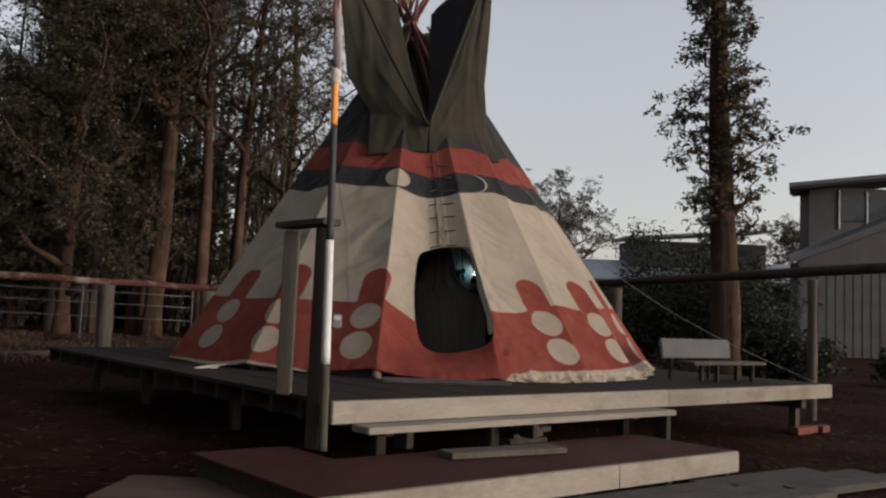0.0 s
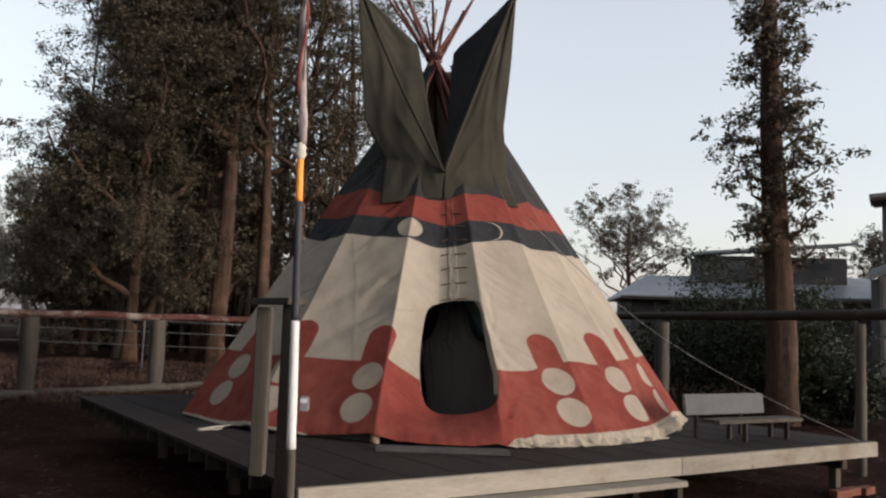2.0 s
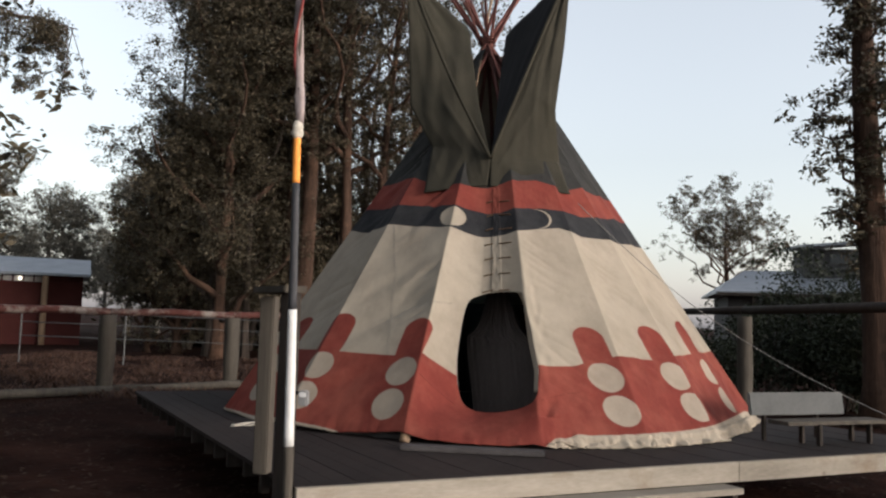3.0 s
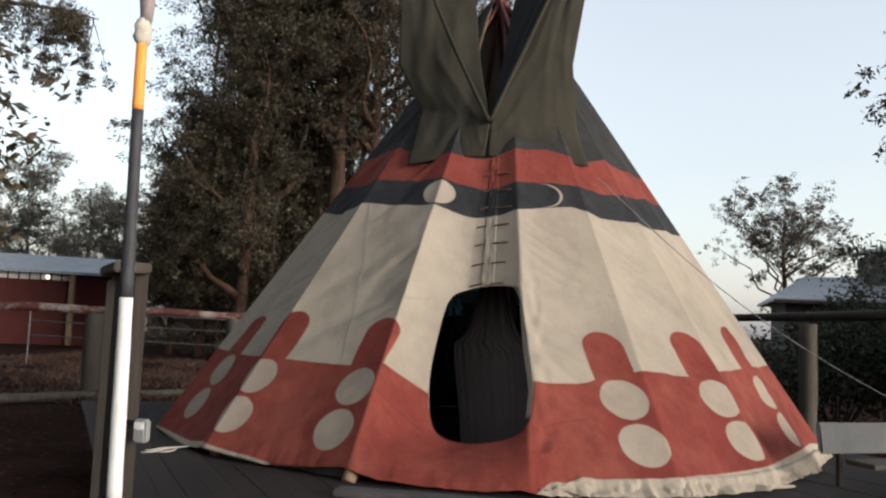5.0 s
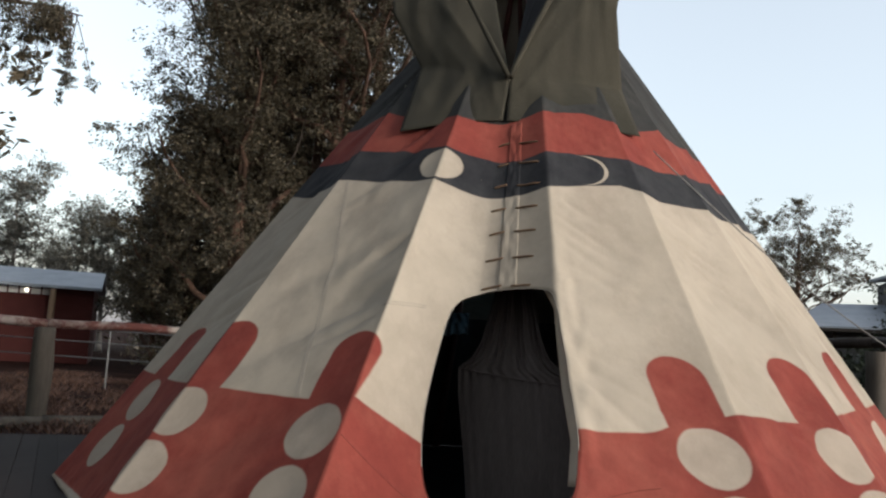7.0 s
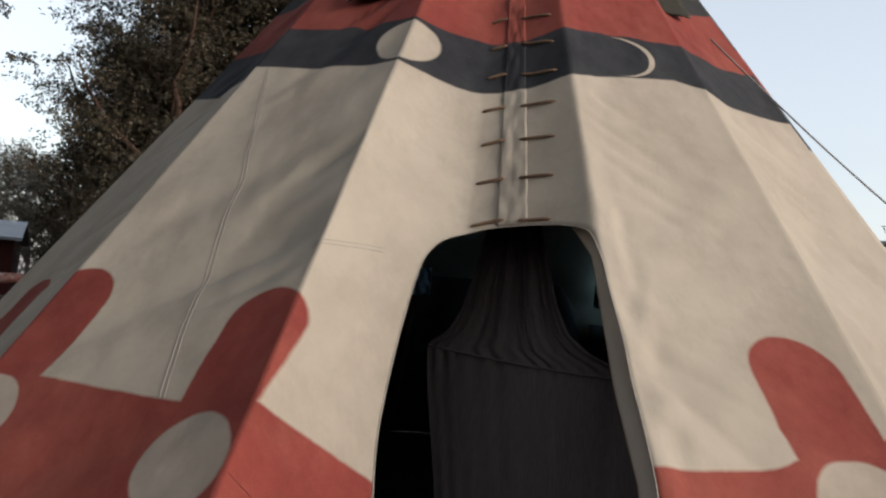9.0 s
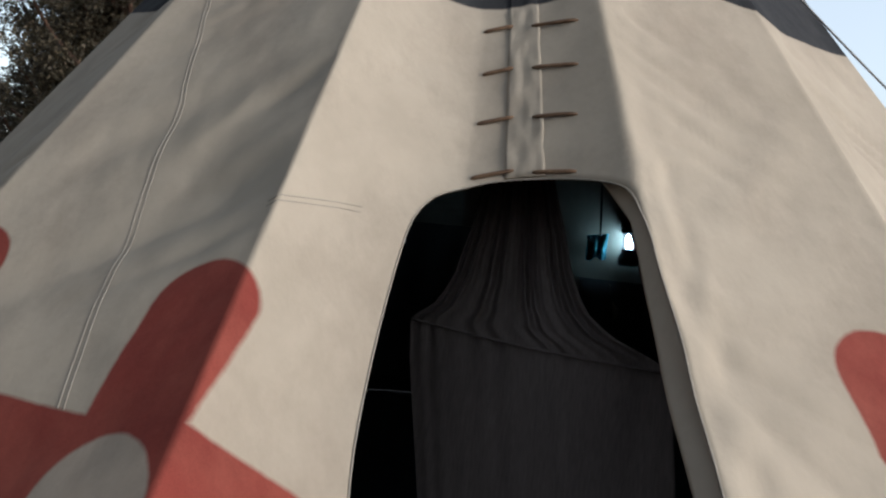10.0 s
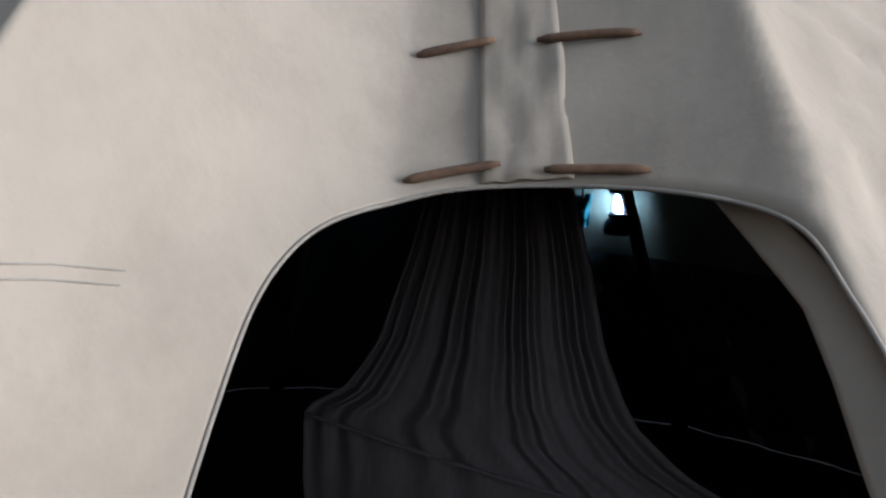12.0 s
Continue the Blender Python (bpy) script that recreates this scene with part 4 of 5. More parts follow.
# ---- bench on the deck ----
bench = thing("bench", "low timber bench with a pale grey board as its back", "bench")
BA = math.atan2(FRONT.y, FRONT.x)


def bench_place(bm, x, y, z, tilt=0.0):
    bm.transform(Matrix.Translation((x, y, z)) @ Matrix.Rotation(BA - 0.06, 4, "Z") @ Matrix.Rotation(tilt, 4, "X"))
    return bm


part("backrest", bench_place(box(1.18, 0.04, 0.215, bevel=0.018), 2.91, 8.87, 0.80, -0.15), M_strap, bench, "pale grey-white back board")
part("seat", bench_place(box(1.25, 0.26, 0.035, bevel=0.006), 3.18, 8.77, 0.655), M_greywood, bench)
for u in (-0.25, 0.42):
    for w in (-0.1, 0.1):
        c = Vector((3.18, 8.77, 0)) + FRONT * u + Vector((-FRONT.y, FRONT.x, 0)) * w
        part("leg", bench_place(box(0.035, 0.05, 0.2), c.x, c.y, DECK + 0.1), M_darkwood, bench)
for u in (-0.35, 0.35):
    c = Vector((2.91, 8.87, 0)) + FRONT * u
    part("back_support", bench_place(box(0.04, 0.035, 0.40), c.x - 0.045, c.y + 0.06, DECK + 0.202), M_darkwood, bench)

# ---- fences ----
def post(name, x, y, top, r, mat, parent, square=False, lean=0.0):
    zs = np.linspace(GROUND - 0.3, top, 9)
    return part(name, tube([(x + lean * (z - GROUND), y, z) for z in zs], [r * (1 + 0.05 * math.sin(z * 5 + x)) for z in zs], 12, 0.12, x + y), mat, parent, smooth=True)


fence = thing("paddock_fence", "grey weathered post and rail fence with a log below", "fence")
F0, FD = Vector((-8.84, 14.85, 0)), Vector((1.47, 2.43, 0))
spots = [F0 + FD * k for k in (-2, -1, 0, 1, 2, 3)]
for p in spots:
    post("post", p.x, p.y, 1.42, 0.165, M_greywood, fence)
for p, q in zip(spots, spots[1:]):
    part("top_rail", tube([p.lerp(q, i / 8) + Vector((0, 0, 1.49 + 0.012 * math.sin(i + p.x))) for i in range(9)], [0.075] * 9, 10, 0.2, p.x), M_redrail, fence, "worn red painted rail", smooth=True)
for p, q in zip(spots, spots[1:]):
    sh = Vector((0.35, -0.25, GROUND + 0.07))
    part("foot_log", tube([p.lerp(q, i / 8) + sh for i in range(9)], [0.085] * 9, 10, 0.3, p.y), M_greywood, fence, smooth=True)
gate = thing("pipe_fence", "pale galvanised pipe rails beyond the timber fence", "fence")
G0, G1 = Vector((-16.0, 21.0, 0)), Vector((-7.6, 24.0, 0))
for z in (0.72, 1.12, 1.45):
    part("pipe", tube(line(G0 + Vector((0, 0, z)), G1 + Vector((0, 0, z - 0.15)), 6), [0.017] * 7, 8), M_pipe, gate, smooth=True)
for s in (0, 0.33, 0.66, 1.0):
    p = G0.lerp(G1, s)
    post("post", p.x, p.y, 1.5, 0.025, M_pipe, gate)

rfence = thing("dark_rail_fence", "dark timber rail on round weathered posts beside the deck", "fence")
R0, RD = Vector((4.86, 10.3, 0)), Vector((-1.58, 4.95, 0))
rs = [R0 - RD * 1.0, R0, R0 + RD, R0 + RD * 2.0]
for p in rs:
    post("post", p.x, p.y, 1.72, 0.06 if p == R0 else 0.13, M_greywood, rfence)
for p, q in zip(rs, rs[1:]):
    part("top_rail", tube([p.lerp(q, i / 6) + Vector((0, 0, 1.83)) for i in range(7)], [0.07] * 7, 10, 0.1, p.x), M_darkwood, rfence, smooth=True)


# ---- buildings ----
def block(x0, x1, y0, y1, z0, z1):
    return box(x1 - x0, y1 - y0, z1 - z0, ((x0 + x1) / 2, (y0 + y1) / 2, (z0 + z1) / 2), 0.01)


def roof_sheet(pts, thick=0.12):
    """A sloping slab over four corners."""
    bm = bmesh.new()
    lo = [bm.verts.new(p) for p in pts]
    hi = [bm.verts.new(Vector(p) + Vector((0, 0, thick))) for p in pts]
    bm.faces.new(lo[::-1])
    bm.faces.new(hi)
    for k in range(4):
        bm.faces.new((lo[k], lo[(k + 1) % 4], hi[(k + 1) % 4], hi[k]))
    bmesh.ops.recalc_face_normals(bm, faces=bm.faces[:])
    return bm


M_glass = rough_mat("dark_window_glass", (0.03, 0.035, 0.04), (0.06, 0.065, 0.07), 2, 0.08, 20, bump=0.02)
low_house = thing("low_building", "long low grey building with pale metal roof and clerestory", "building")
part("wall", block(6.4, 26, 45.0, 52, GROUND - 1.0, 3.3), M_housewall, low_house)
part("roof", roof_sheet([(5.75, 44.0, 3.3), (27, 44.0, 3.55), (27, 48.0, 4.85), (7.6, 48.0, 4.62)]), M_roof, low_house, "pale blue-grey metal roof")
part("roof", roof_sheet([(7.6, 48.01, 4.62), (27, 48.01, 4.85), (27, 53, 3.5), (5.75, 53, 3.3)]), M_roof, low_house, "pale blue-grey metal roof")
part("hip", roof_sheet([(5.75, 44.01, 3.3), (7.59, 47.98, 4.62), (7.59, 48.02, 4.62), (5.75, 52.99, 3.3)]), M_roof, low_house, "pale blue-grey metal roof")
part("clerestory", block(10.4, 18.2, 46.5, 49.5, 3.9, 5.85), M_housewall, low_house, "raised dark clerestory box")
part("clerestory_roof", roof_sheet([(10.0, 45.9, 5.86), (18.6, 45.9, 6.55), (18.6, 50, 6.75), (10.0, 50, 6.0)], 0.14), M_roof, low_house)
for x in (11.7, 16.4):
    pane = part("window", block(x, x + 1.0, 46.44, 46.499, 5.1, 5.55), M_glass, low_house)
    part("window_frame", block(x - 0.06, x + 1.06, 46.46, 46.498, 5.04, 5.61), M_strap, pane)
part("gutter", block(5.75, 27, 43.9, 43.99, 3.2, 3.36), M_darkwood, low_house)
for x in (7.5, 10.5, 13.5, 16.5):
    part("verandah_post", block(x, x + 0.14, 44.2, 44.34, GROUND - 1.0, 3.3), M_darkwood, low_house)

house = thing("two_storey_house", "dark grey two storey timber house with wide thin eaves", "house")
part("upper_wall", block(18.05, 30, 40.5, 41.6, GROUND - 1.2, 8.3), M_housewall, house)
part("roof", roof_sheet([(16.5, 39.2, 8.02), (31, 39.2, 9.95), (31, 43, 9.95), (18.1, 43, 8.22)], 0.2), M_darkroof, house, "thin dark-edged skillion roof")
part("soffit", roof_sheet([(16.6, 39.3, 7.93), (30.9, 39.3, 9.84), (30.9, 42.9, 9.84), (18.2, 42.9, 8.13)], 0.08), M_darkwood, house, "dark timber soffit")
part("lower_wall", block(15.8, 27, 36.5, 37.4, GROUND - 1.2, 4.1), M_housewall, house)
gable = bmesh.new()
gv = [gable.verts.new(p) for y in (36.5, 36.7) for p in ((15.8, y, 4.11), (24.0, y, 4.11), (24.0, y, 7.5))]
for q in ((0, 1, 2), (5, 4, 3), (0, 3, 4, 1), (1, 4, 5, 2), (2, 5, 3, 0)):
    gable.faces.new([gv[i] for i in q])
part("gable_end", gable, M_housewall, house)
part("lower_roof", roof_sheet([(15.1, 35.8, 3.95), (24.5, 35.8, 8.05), (24.5, 38.4, 8.05), (16.2, 38.4, 4.43)], 0.2), M_darkroof, house)
for k in range(26):
    x = 15.9 + k * 0.4
    part("batten", block(x, x + 0.04, 36.475, 36.499, GROUND - 1.2, 4.05), M_housewall, house)
for x in (19.6, 21.0, 22.4):
    part("window", block(x, x + 1.2, 40.44, 40.499, 6.6, 7.9), M_glass, house)
    part("corner_trim", block(x - 0.1, x - 0.02, 40.42, 40.499, 6.2, 8.15), M_trim, house)

shed = thing("red_shed", "long dark red shed with a blue-grey roof and open clerestory slots", "shed")
M_shedlight = glow("lit_interior_strip", (1.0, 0.86, 0.66), 0.6)
TURN = Matrix.Translation((-22.8, 33.1, 0)) @ Matrix.Rotation(radians(37), 4, "Z")


def shed_part(name, bm, mat, label="", smooth=False):
    bm.transform(TURN)
    return part(name, bm, mat, shed, label, smooth)


shed_part("wall", block(-20, -0.15, 0, 5, GROUND, 2.7), M_redwall)
shed_part("upper_wall", block(-1.75, -0.15, 0, 0.2, 2.702, 3.04), M_redwall)
shed_part("end_wall", block(-0.35, -0.15, 0.21, 5, 2.702, 3.04), M_redwall)
shed_part("roof", roof_sheet([(-20.5, -0.5, 2.98), (0.15, -0.5, 2.98), (0.15, 2.2, 3.78), (-20.5, 2.2, 3.78)]), M_roof, "blue-grey metal roof")
shed_part("roof", roof_sheet([(-20.5, 2.21, 3.78), (0.15, 2.21, 3.78), (0.15, 5.5, 3.0), (-20.5, 5.5, 3.0)]), M_roof, "blue-grey metal roof")
shed_part("back_wall", block(-20, -0.4, 4.8, 5, 2.702, 3.1), M_trim, "pale rear panel seen through the slots")
for k in range(14):
    x = -1.78 - 0.42 * k
    shed_part("mullion", block(x, x + 0.06, 0.02, 0.14, 2.702, 3.0), M_redwall)
    # white panel fills each open slot, its colour imitating the light behind
    shed_part("slot_light_panel", block(x - 0.36, x, 0.06, 0.08, 2.72, 2.97), M_white, "white panel in place of light through the open slot")
shed_part("lamp_glow", tube(line((-2.72, -0.08, 2.84), (-2.72, 0.05, 2.84), 3), [0.05, 0.08, 0.08, 0.05], 10), M_shedlight, "lit lamp under the eaves")
for x in (-1.7, -5.2, -9.2, -13.2):
    shed_part("verandah_post", tube(line((x, -0.35, GROUND - 0.1), (x, -0.35, 2.97), 4), [0.13] * 5, 10), M_rawpole, smooth=True)


# ---- trees ----
def leaves_mesh(name, centres, spread, count, size, seed, droop=0.5, per=30):
    """Many small hanging blades scattered round the given centres."""
    g = np.random.default_rng(seed)
    c = np.asarray(centres, float)
    sp = np.asarray(spread, float)
    which = g.integers(0, len(c), count)
    off = g.normal(size=(count, 3)) * np.array([1, 1, 0.75])
    rad = np.linalg.norm(off, axis=1, keepdims=True)
    off = off / np.maximum(rad, 1e-6) * (rad ** 0.8) * 0.62
    nt = max(8, count // per)
    which = which[:nt]
    tuft = c[which] + off[:nt] * sp[which][:, None]
    pick = g.integers(0, nt, count)
    pos = tuft[pick] + g.normal(size=(count, 3)) * np.array([0.17, 0.17, 0.12]) * sp[which][pick][:, None]
    d = g.normal(size=(count, 3))
    d[:, 2] = d[:, 2] * 0.6 - droop
    d /= np.linalg.norm(d, axis=1, keepdims=True)
    u = np.cross(d, g.normal(size=(count, 3)))
    u /= np.linalg.norm(u, axis=1, keepdims=True)
    ln = size * (0.6 + 0.8 * g.random(count))[:, None]
    wd = ln * 0.19
    v = np.stack([pos, pos + d * ln * 0.45 + u * wd, pos + d * ln, pos + d * ln * 0.45 - u * wd], axis=1).reshape(-1, 3)
    me = bpy.data.meshes.new(name)
    me.vertices.add(len(v))
    me.vertices.foreach_set("co", v.astype(np.float32).ravel())
    me.loops.add(count * 4)
    me.loops.foreach_set("vertex_index", np.arange(count * 4, dtype=np.int32))
    me.polygons.add(count)
    me.polygons.foreach_set("loop_start", np.arange(0, count * 4, 4, dtype=np.int32))
    me.update(calc_edges=True)
    return me


def tree(name, label, x, y, height, r, count, leaf, seed, crown=(0.45, 1.0), width=0.22, lean=(0.0, 0.0), limbs=9, mat=None, leafmat=None, clump=0.9, thin=1.0, tips=(2, 3, 4, 5, 6), stray=0.17, rise=0.55):
    g = np.random.default_rng(seed)
    th = thing(name, label, "tree", group="gum trees round the clearing")
    base = Vector((x, y, GROUND - 0.15))
    n = 16
    pts = []
    for i in range(n + 1):
        s = i / n
        pts.append(base + Vector((lean[0] * s * height + 0.25 * math.sin(s * 4 + seed) * s, lean[1] * s * height + 0.25 * math.cos(s * 3.3 + seed) * s, s * height)))
    rad = [r * (1.0 - 0.82 * (i / n) ** 0.9) * (1.35 if i == 0 else 1) for i in range(n + 1)]
    part("trunk", tube(pts, rad, 14, 0.35, seed * 1.3), mat or M_bark, th, smooth=True)
    cs, sp = [], []
    for k in range(limbs):
        s = crown[0] + (crown[1] - crown[0]) * (k + g.random()) / limbs * 0.96
        i = min(n - 1, int(s * n))
        p = pts[i].lerp(pts[i + 1], s * n - i)
        az = k * 2.4 + g.random() * 1.2
        ln = height * width * (1.15 - 0.55 * (s - crown[0]) / max(0.01, crown[1] - crown[0])) * (0.7 + 0.6 * g.random())
        dirv = Vector((math.cos(az), math.sin(az), rise + 0.7 * g.random()))
        lp = [p]
        for q in range(1, 7):
            t = q / 6
            lp.append(p + dirv * ln * t + Vector((0.1 * ln * math.sin(q * 1.7 + k), 0.1 * ln * math.cos(q * 2.1 + k), 0.15 * ln * t * t)))
        lr = max(0.02, r * (1 - s) * 0.55 + 0.025) * thin
        part("limb", tube(lp, [lr * (1 - 0.8 * q / 6) for q in range(7)], 7, 0.2, k), mat or M_bark, th, smooth=True)
        for q in tips:
            for rep in range(2):
                cs.append(lp[q] + Vector(g.normal(size=3) * (stray * ln)) + Vector((0, 0, 0.05 * ln)))
                sp.append(clump * (0.55 + 0.7 * g.random()))
    cs.append(pts[-1])
    sp.append(clump)
    crown_me = leaves_mesh("crown", [tuple(c) for c in cs], sp, count, leaf, seed)
    mesh_obj("crown", crown_me, leafmat or M_leaf, th, "drooping grey-green gum leaves")
    return th


# gum beside the deck on the building side
tree("gum_tree", "tall gum tree with rough red-brown bark and small leafy side sprays", 5.52, 15.67, 13.5, 0.31, 24000, 0.105, 3, crown=(0.2, 1.0), width=0.046, limbs=40, clump=0.42, lean=(-0.008, 0), thin=0.35)
# dark wood behind the tent
wood = [(-10.2, 27.9, 18, 0.42, 17000, 0.40, 0.03), (-8.7, 28.2, 17, 0.34, 14000, 0.38, 0.01), (-7.7, 28.6, 16, 0.28, 14000, 0.36, 0.05), (-11.0, 28.3, 17, 0.24, 15000, 0.38, 0.02),
        (-12.3, 28.0, 15, 0.16, 16000, 0.34, -0.02), (-12.9, 27.0, 17, 0.28, 36000, 0.08, 0.0), (-14.1, 28.6, 17, 0.28, 40000, 0.06, 0.02), (-14.0, 31.0, 17, 0.28, 34000, 0.08, 0.01),
        (-15.9, 29.4, 9.6, 0.2, 20000, 0.06, -0.02), (-17.3, 29.6, 6.6, 0.15, 12000, 0.06, -0.03), (-12.0, 32.0, 17, 0.28, 32000, 0.12, 0.0), (-6.4, 31.0, 15, 0.26, 13000, 0.26, 0.0)]
for k, (x, y, h, r, c, low0, tilt) in enumerate(wood):
    tree("gum_tree", "tall gum tree with peeling brown bark and dark drooping foliage", x, y, h, r * 0.85, int(c * 1.9), 0.125, 20 + k, crown=(low0, 1.0), width=0.17, limbs=16 if low0 > 0.2 else 22, clump=0.85, lean=(tilt, 0), mat=M_palebark if k in (4, 6, 7) else M_bark)
# overhanging branch tips and tree on the paddock side
gum = tree("gum_tree", "gum tree with a thin drooping bough over the paddock fence", -27.0, 25.0, 17.0, 0.3, 9000, 0.15, 61, crown=(0.62, 1.0), width=0.2, limbs=14, clump=0.8)
bough = [Vector((-27, 25, 9.0)), Vector((-24.5, 24.8, 12.0)), Vector((-21.6, 24.6, 12.2)), Vector((-19.4, 24.6, 11.8)), Vector((-17.6, 24.6, 11.3))]
part("limb", tube(bough, [0.14, 0.11, 0.08, 0.05, 0.02], 8, 0.2, 3.0), M_bark, gum, smooth=True)
g = np.random.default_rng(62)
cs, sp = [], []
for k in range(46):
    s = 1.6 + 2.4 * g.random()
    i = min(3, int(s))
    p = bough[i].lerp(bough[i + 1], s - i)
    drop = 0.5 + 3.2 * g.random() ** 2.2
    q = p + Vector((g.normal() * 0.5, g.normal() * 0.5, -drop + 0.5))
    part("twig", tube([p.lerp(q, t) + Vector((0, 0, 0.12 * math.sin(math.pi * t))) for t in (0, 0.25, 0.5, 0.75, 1.0)], [0.018, 0.015, 0.012, 0.009, 0.005], 5), M_bark, gum)
    for t in (0.45, 0.7, 0.9, 1.0):
        cs.append(tuple(p.lerp(q, t)))
        sp.append(0.42 if drop < 2 else 0.16)
mesh_obj("hanging_leaves", leaves_mesh("hanging_leaves", cs, sp, 13000, 0.105, 63, 1.4, 7), M_leaf, gum, "thin hanging gum leaves")
# added gums out of view, blocking sky light from the left
for k, (x, y, h) in enumerate(((-19, 16, 17), (-17.5, 9, 18), (-16.5, 3, 17), (-18, -3, 18), (-16, -9, 17), (-21, 12.5, 20), (-20.5, 6, 20), (-20, 0, 20))):
    tree("gum_tree", "unseen tall dense gum tree added to shade the paddock side", x, y, h, 0.28, 22000, 0.34, 160 + k, crown=(0.1, 1.0), width=0.2, limbs=16, clump=1.9, mat=M_palebark)
# lone tree beyond the low building
tree("gum_tree", "distant spreading gum tree with an open crown", 7.8, 57.0, 9.4, 0.26, 34000, 0.12, 71, crown=(0.36, 0.97), width=0.36, limbs=34, clump=0.6, thin=0.7, tips=(3, 5, 6), stray=0.12, rise=0.42)
tree("gum_tree", "distant small round gum tree", 25.5, 60.0, 9.0, 0.25, 7000, 0.2, 72, crown=(0.5, 0.97), width=0.16, limbs=9, clump=0.9)
# far tree line; its leaf colour carries the haze of distance
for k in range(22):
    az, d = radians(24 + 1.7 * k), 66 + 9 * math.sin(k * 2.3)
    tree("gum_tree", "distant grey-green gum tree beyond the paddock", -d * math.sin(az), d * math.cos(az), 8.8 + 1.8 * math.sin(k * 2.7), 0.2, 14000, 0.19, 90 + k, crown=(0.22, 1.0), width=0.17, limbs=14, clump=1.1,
         mat=M_ghostbark, leafmat=M_leaf_hazed)

# deep wood behind the nearest trunks, too many stems to count
g = np.random.default_rng(44)
stems = bmesh.new()
tops = []
for k in range(96):
    y = g.uniform(33, 46)
    x = g.uniform(-0.56 * y, -0.19 * y)
    h = g.uniform(9, 17)
    tmp = tube([(x + 0.4 * math.sin(k + s * 3), y, GROUND - 0.2 + h * s) for s in np.linspace(0, 1, 6)], [0.16 * (1 - 0.8 * s) for s in np.linspace(0, 1, 6)], 7, 0.2, k)
    tme = bpy.data.meshes.new("tmp")
    tmp.to_mesh(tme)
    tmp.free()
    stems.from_mesh(tme)
    bpy.data.meshes.remove(tme)
    for q in range(9):
        tops.append((x + g.normal() * 1.3, y + g.normal() * 1.3, GROUND + h * g.uniform(0.06, 0.62)))
wood_stuff = bm_obj("deep_wood", stems, M_palebark, smooth=True)
tagged(wood_stuff, "dim stems of the gum wood behind the tent", "wood", kind="stuff")
tagged(mesh_obj("wood_foliage", leaves_mesh("wood_foliage", tops, [1.5] * len(tops), 64000, 0.28, 45), M_leaf), "dark foliage of the deep gum wood", "foliage", kind="stuff")


def shrub(label, x, y, w, h, count, seed, mat, leaf=0.12):
    g = np.random.default_rng(seed)
    th = thing("shrub", label, "shrub", group="shrubs below the gum tree")
    cs, sp = [], []
    for k in range(14):
        a, rr, z = g.random() * 6.28, math.sqrt(g.random()) * w * 0.5, h * (0.25 + 0.7 * g.random())
        tip = Vector((x + rr * math.cos(a), y + rr * math.sin(a), GROUND + z))
        part("stem", tube(line((x + 0.1 * rr * math.cos(a), y + 0.1 * rr * math.sin(a), GROUND - 0.1), tip, 4), [0.025, 0.02, 0.016, 0.012, 0.006], 6), M_palebark, th)
        cs += [tuple(tip), tuple(tip - Vector((0, 0, 0.3 * z)))]
        sp += [w * 0.3, w * 0.3]
    mesh_obj("foliage", leaves_mesh("foliage", cs, sp, count, leaf, seed), mat, th, "dense dark green leaves")
    return th


for k, (x, y, w, h) in enumerate(((6.1, 16.8, 1.9, 2.7), (4.2, 18.5, 2.6, 1.9), (6.9, 16.0, 1.2, 1.2), (2.6, 18.5, 2.2, 1.7), (5.6, 18.4, 2.4, 3.4), (6.3, 18.6, 1.6, 2.7), (10.2, 17.6, 0.9, 0.9))):
    shrub("dense dark green shrub growing below the gum tree", x, y, w, h, 9000, 130 + k, M_bush, 0.10)

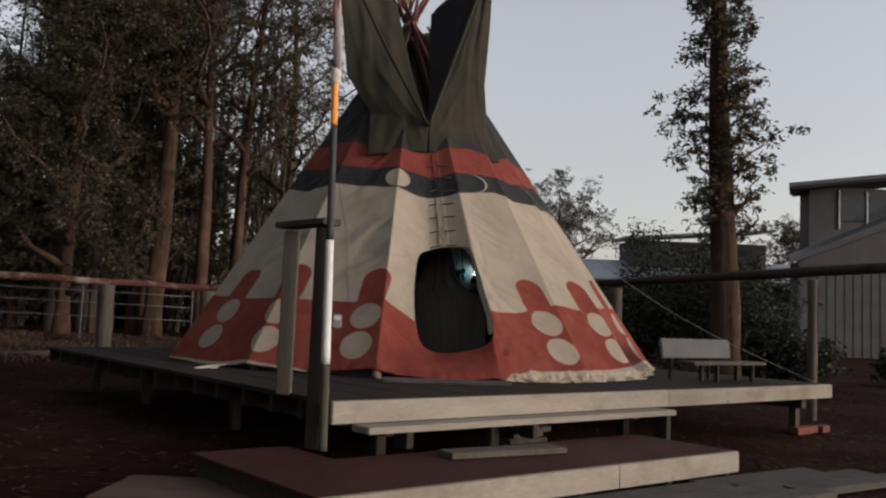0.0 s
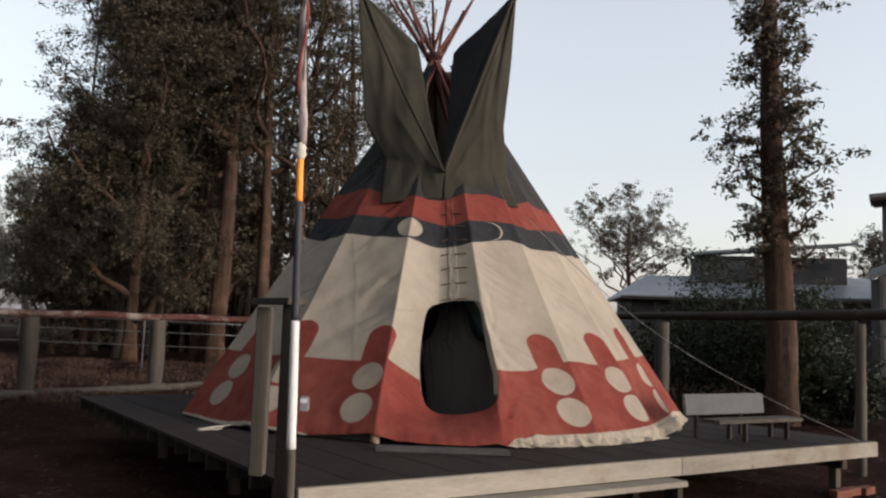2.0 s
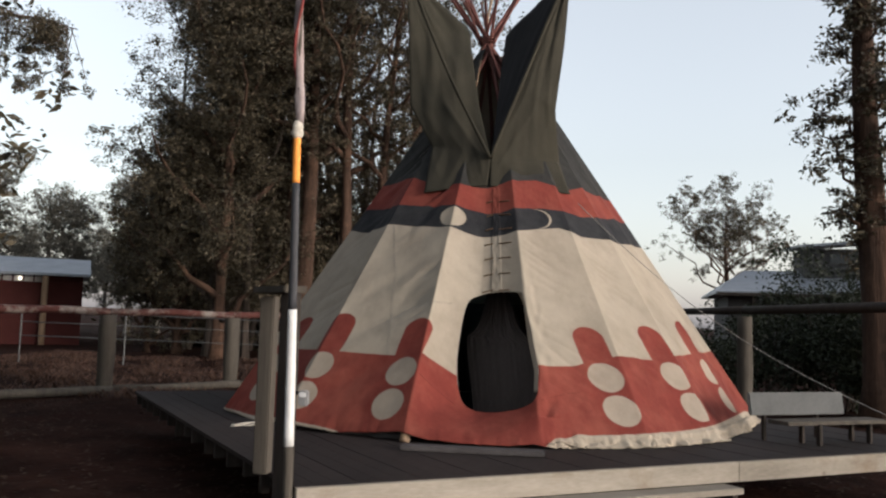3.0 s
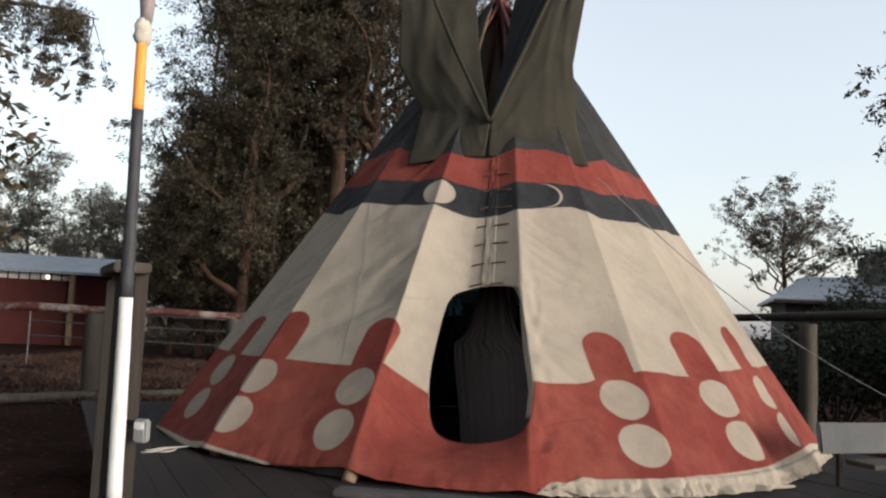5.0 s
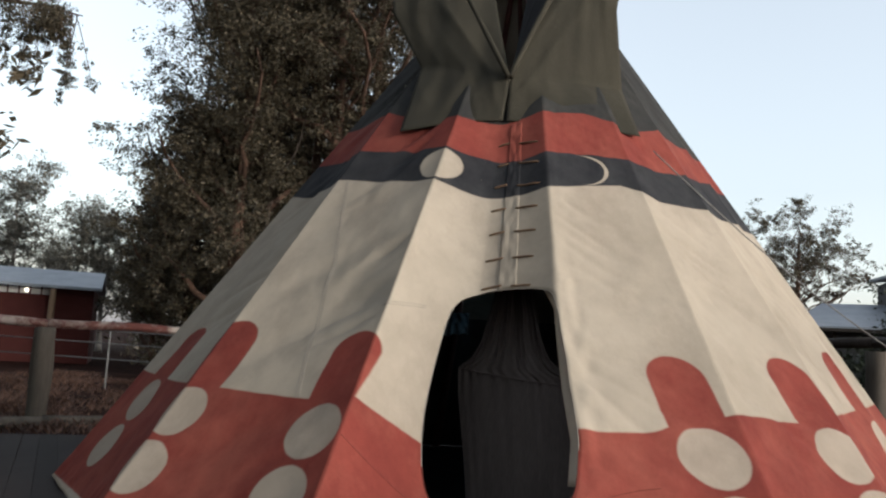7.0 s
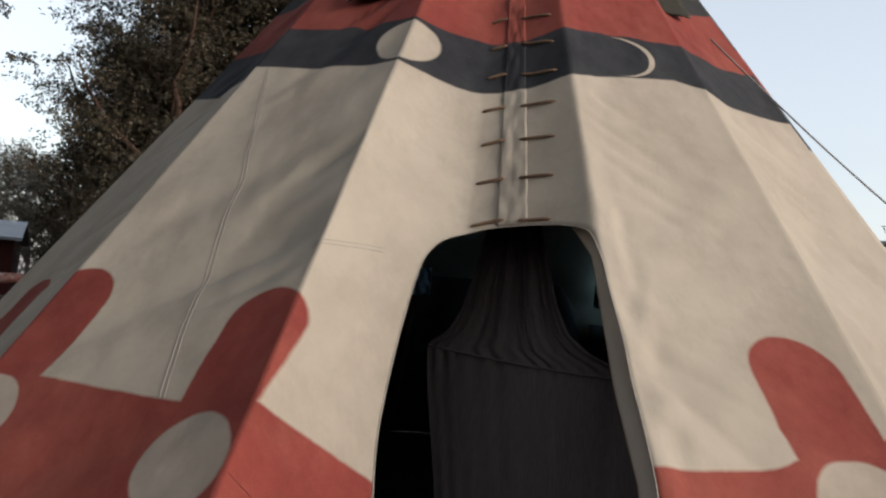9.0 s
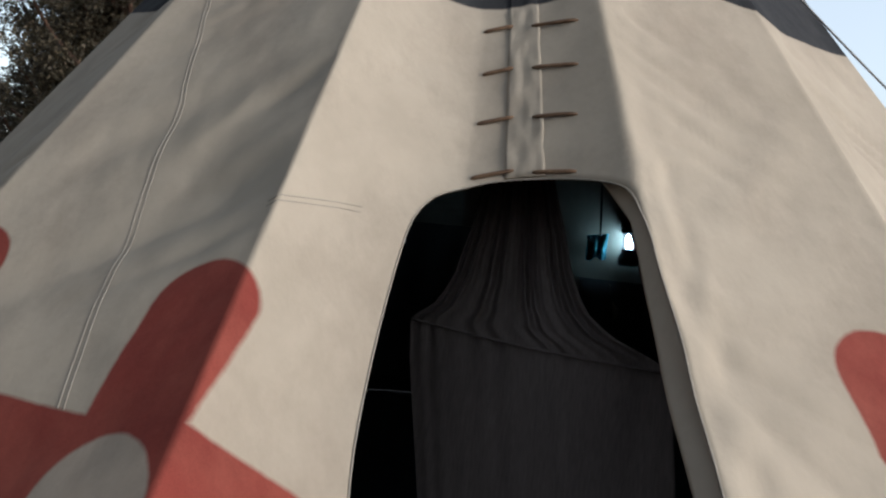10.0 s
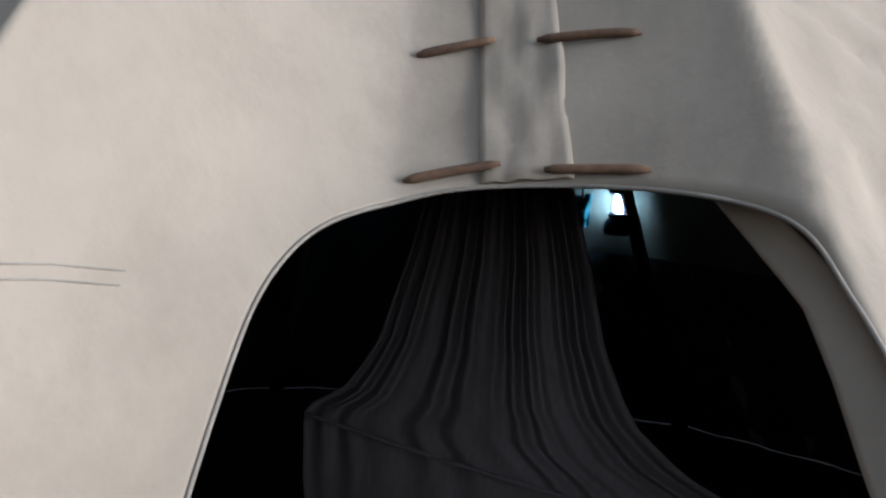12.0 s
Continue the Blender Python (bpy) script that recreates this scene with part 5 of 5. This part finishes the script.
# leaf and bark litter
g = np.random.default_rng(5)
count = 15000
px = g.uniform(-12, 9, count)
py = g.uniform(2.5, 20, count)
cen = np.array([(a, b, ground_height(a, b) + 0.012) for a, b in zip(px, py)])
ang = g.uniform(0, 6.28, count)
ln = g.uniform(0.02, 0.055, count)
dv = np.stack([np.cos(ang), np.sin(ang), g.normal(0, 0.15, count)], 1) * ln[:, None]
uv = np.stack([-np.sin(ang), np.cos(ang), g.normal(0, 0.2, count)], 1) * (ln * 0.3)[:, None]
v = np.stack([cen - dv, cen + uv, cen + dv, cen - uv], 1).reshape(-1, 3)
lit = bpy.data.meshes.new("leaf_litter")
lit.from_pydata([tuple(p) for p in v], [], [(4 * i, 4 * i + 1, 4 * i + 2, 4 * i + 3) for i in range(count)])
tagged(mesh_obj("leaf_litter", lit, M_litter), "scattered dry brown gum leaves on the earth", "leaves", kind="stuff")

# dry brush and fallen twigs beyond the fence
M_brush = leaf_mat("dry_brown_brush", (0.03139, 0.0168, 0.01197), (0.1026, 0.05775, 0.0399))
g = np.random.default_rng(15)
count = 26000
px = g.uniform(-19, -5.5, count)
py = g.uniform(13.5, 27, count)
clumpy = np.array([noise.noise(Vector((a * 0.7, b * 0.7, 5))) for a, b in zip(px, py)])
keep = clumpy + g.normal(0, 0.25, count) > -0.05
px, py, clumpy = px[keep], py[keep], clumpy[keep]
count = len(px)
cen = np.stack([px, py, np.full(count, GROUND - 0.01)], 1)
ht = (0.05 + 0.17 * np.clip(clumpy + 0.3, 0, 1)) * g.uniform(0.5, 1.3, count)
ang = g.uniform(0, 6.28, count)
up = np.stack([np.cos(ang) * 1.1, np.sin(ang) * 1.1, np.ones(count)], 1) * ht[:, None]
sd = np.stack([-np.sin(ang), np.cos(ang), np.zeros(count)], 1) * 0.012
v = np.stack([cen - sd, cen + sd, cen + up * 0.6 + sd * 0.8 + np.array([0, 0, 0.02]), cen + up], 1).reshape(-1, 3)
br = bpy.data.meshes.new("dry_brush")
br.from_pydata([tuple(q) for q in v], [], [(4 * i, 4 * i + 1, 4 * i + 2, 4 * i + 3) for i in range(count)])
tagged(mesh_obj("dry_brush", br, M_brush), "dry brown grass and brush covering the paddock ground", "brush", kind="stuff")

# deck boards
n_boards = 45
wb = LEN / n_boards
for k in range(n_boards):
    z = DECK - 0.001 * (k % 3)
    part("deck_board", slanted(k * wb + 0.0008, (k + 1) * wb - 0.0008, 0.002 + 0.006 * rng.random(), DEEP, DECK - 0.034 - 0.001 * (k % 3), z, 0.0012), M_deck, deck)
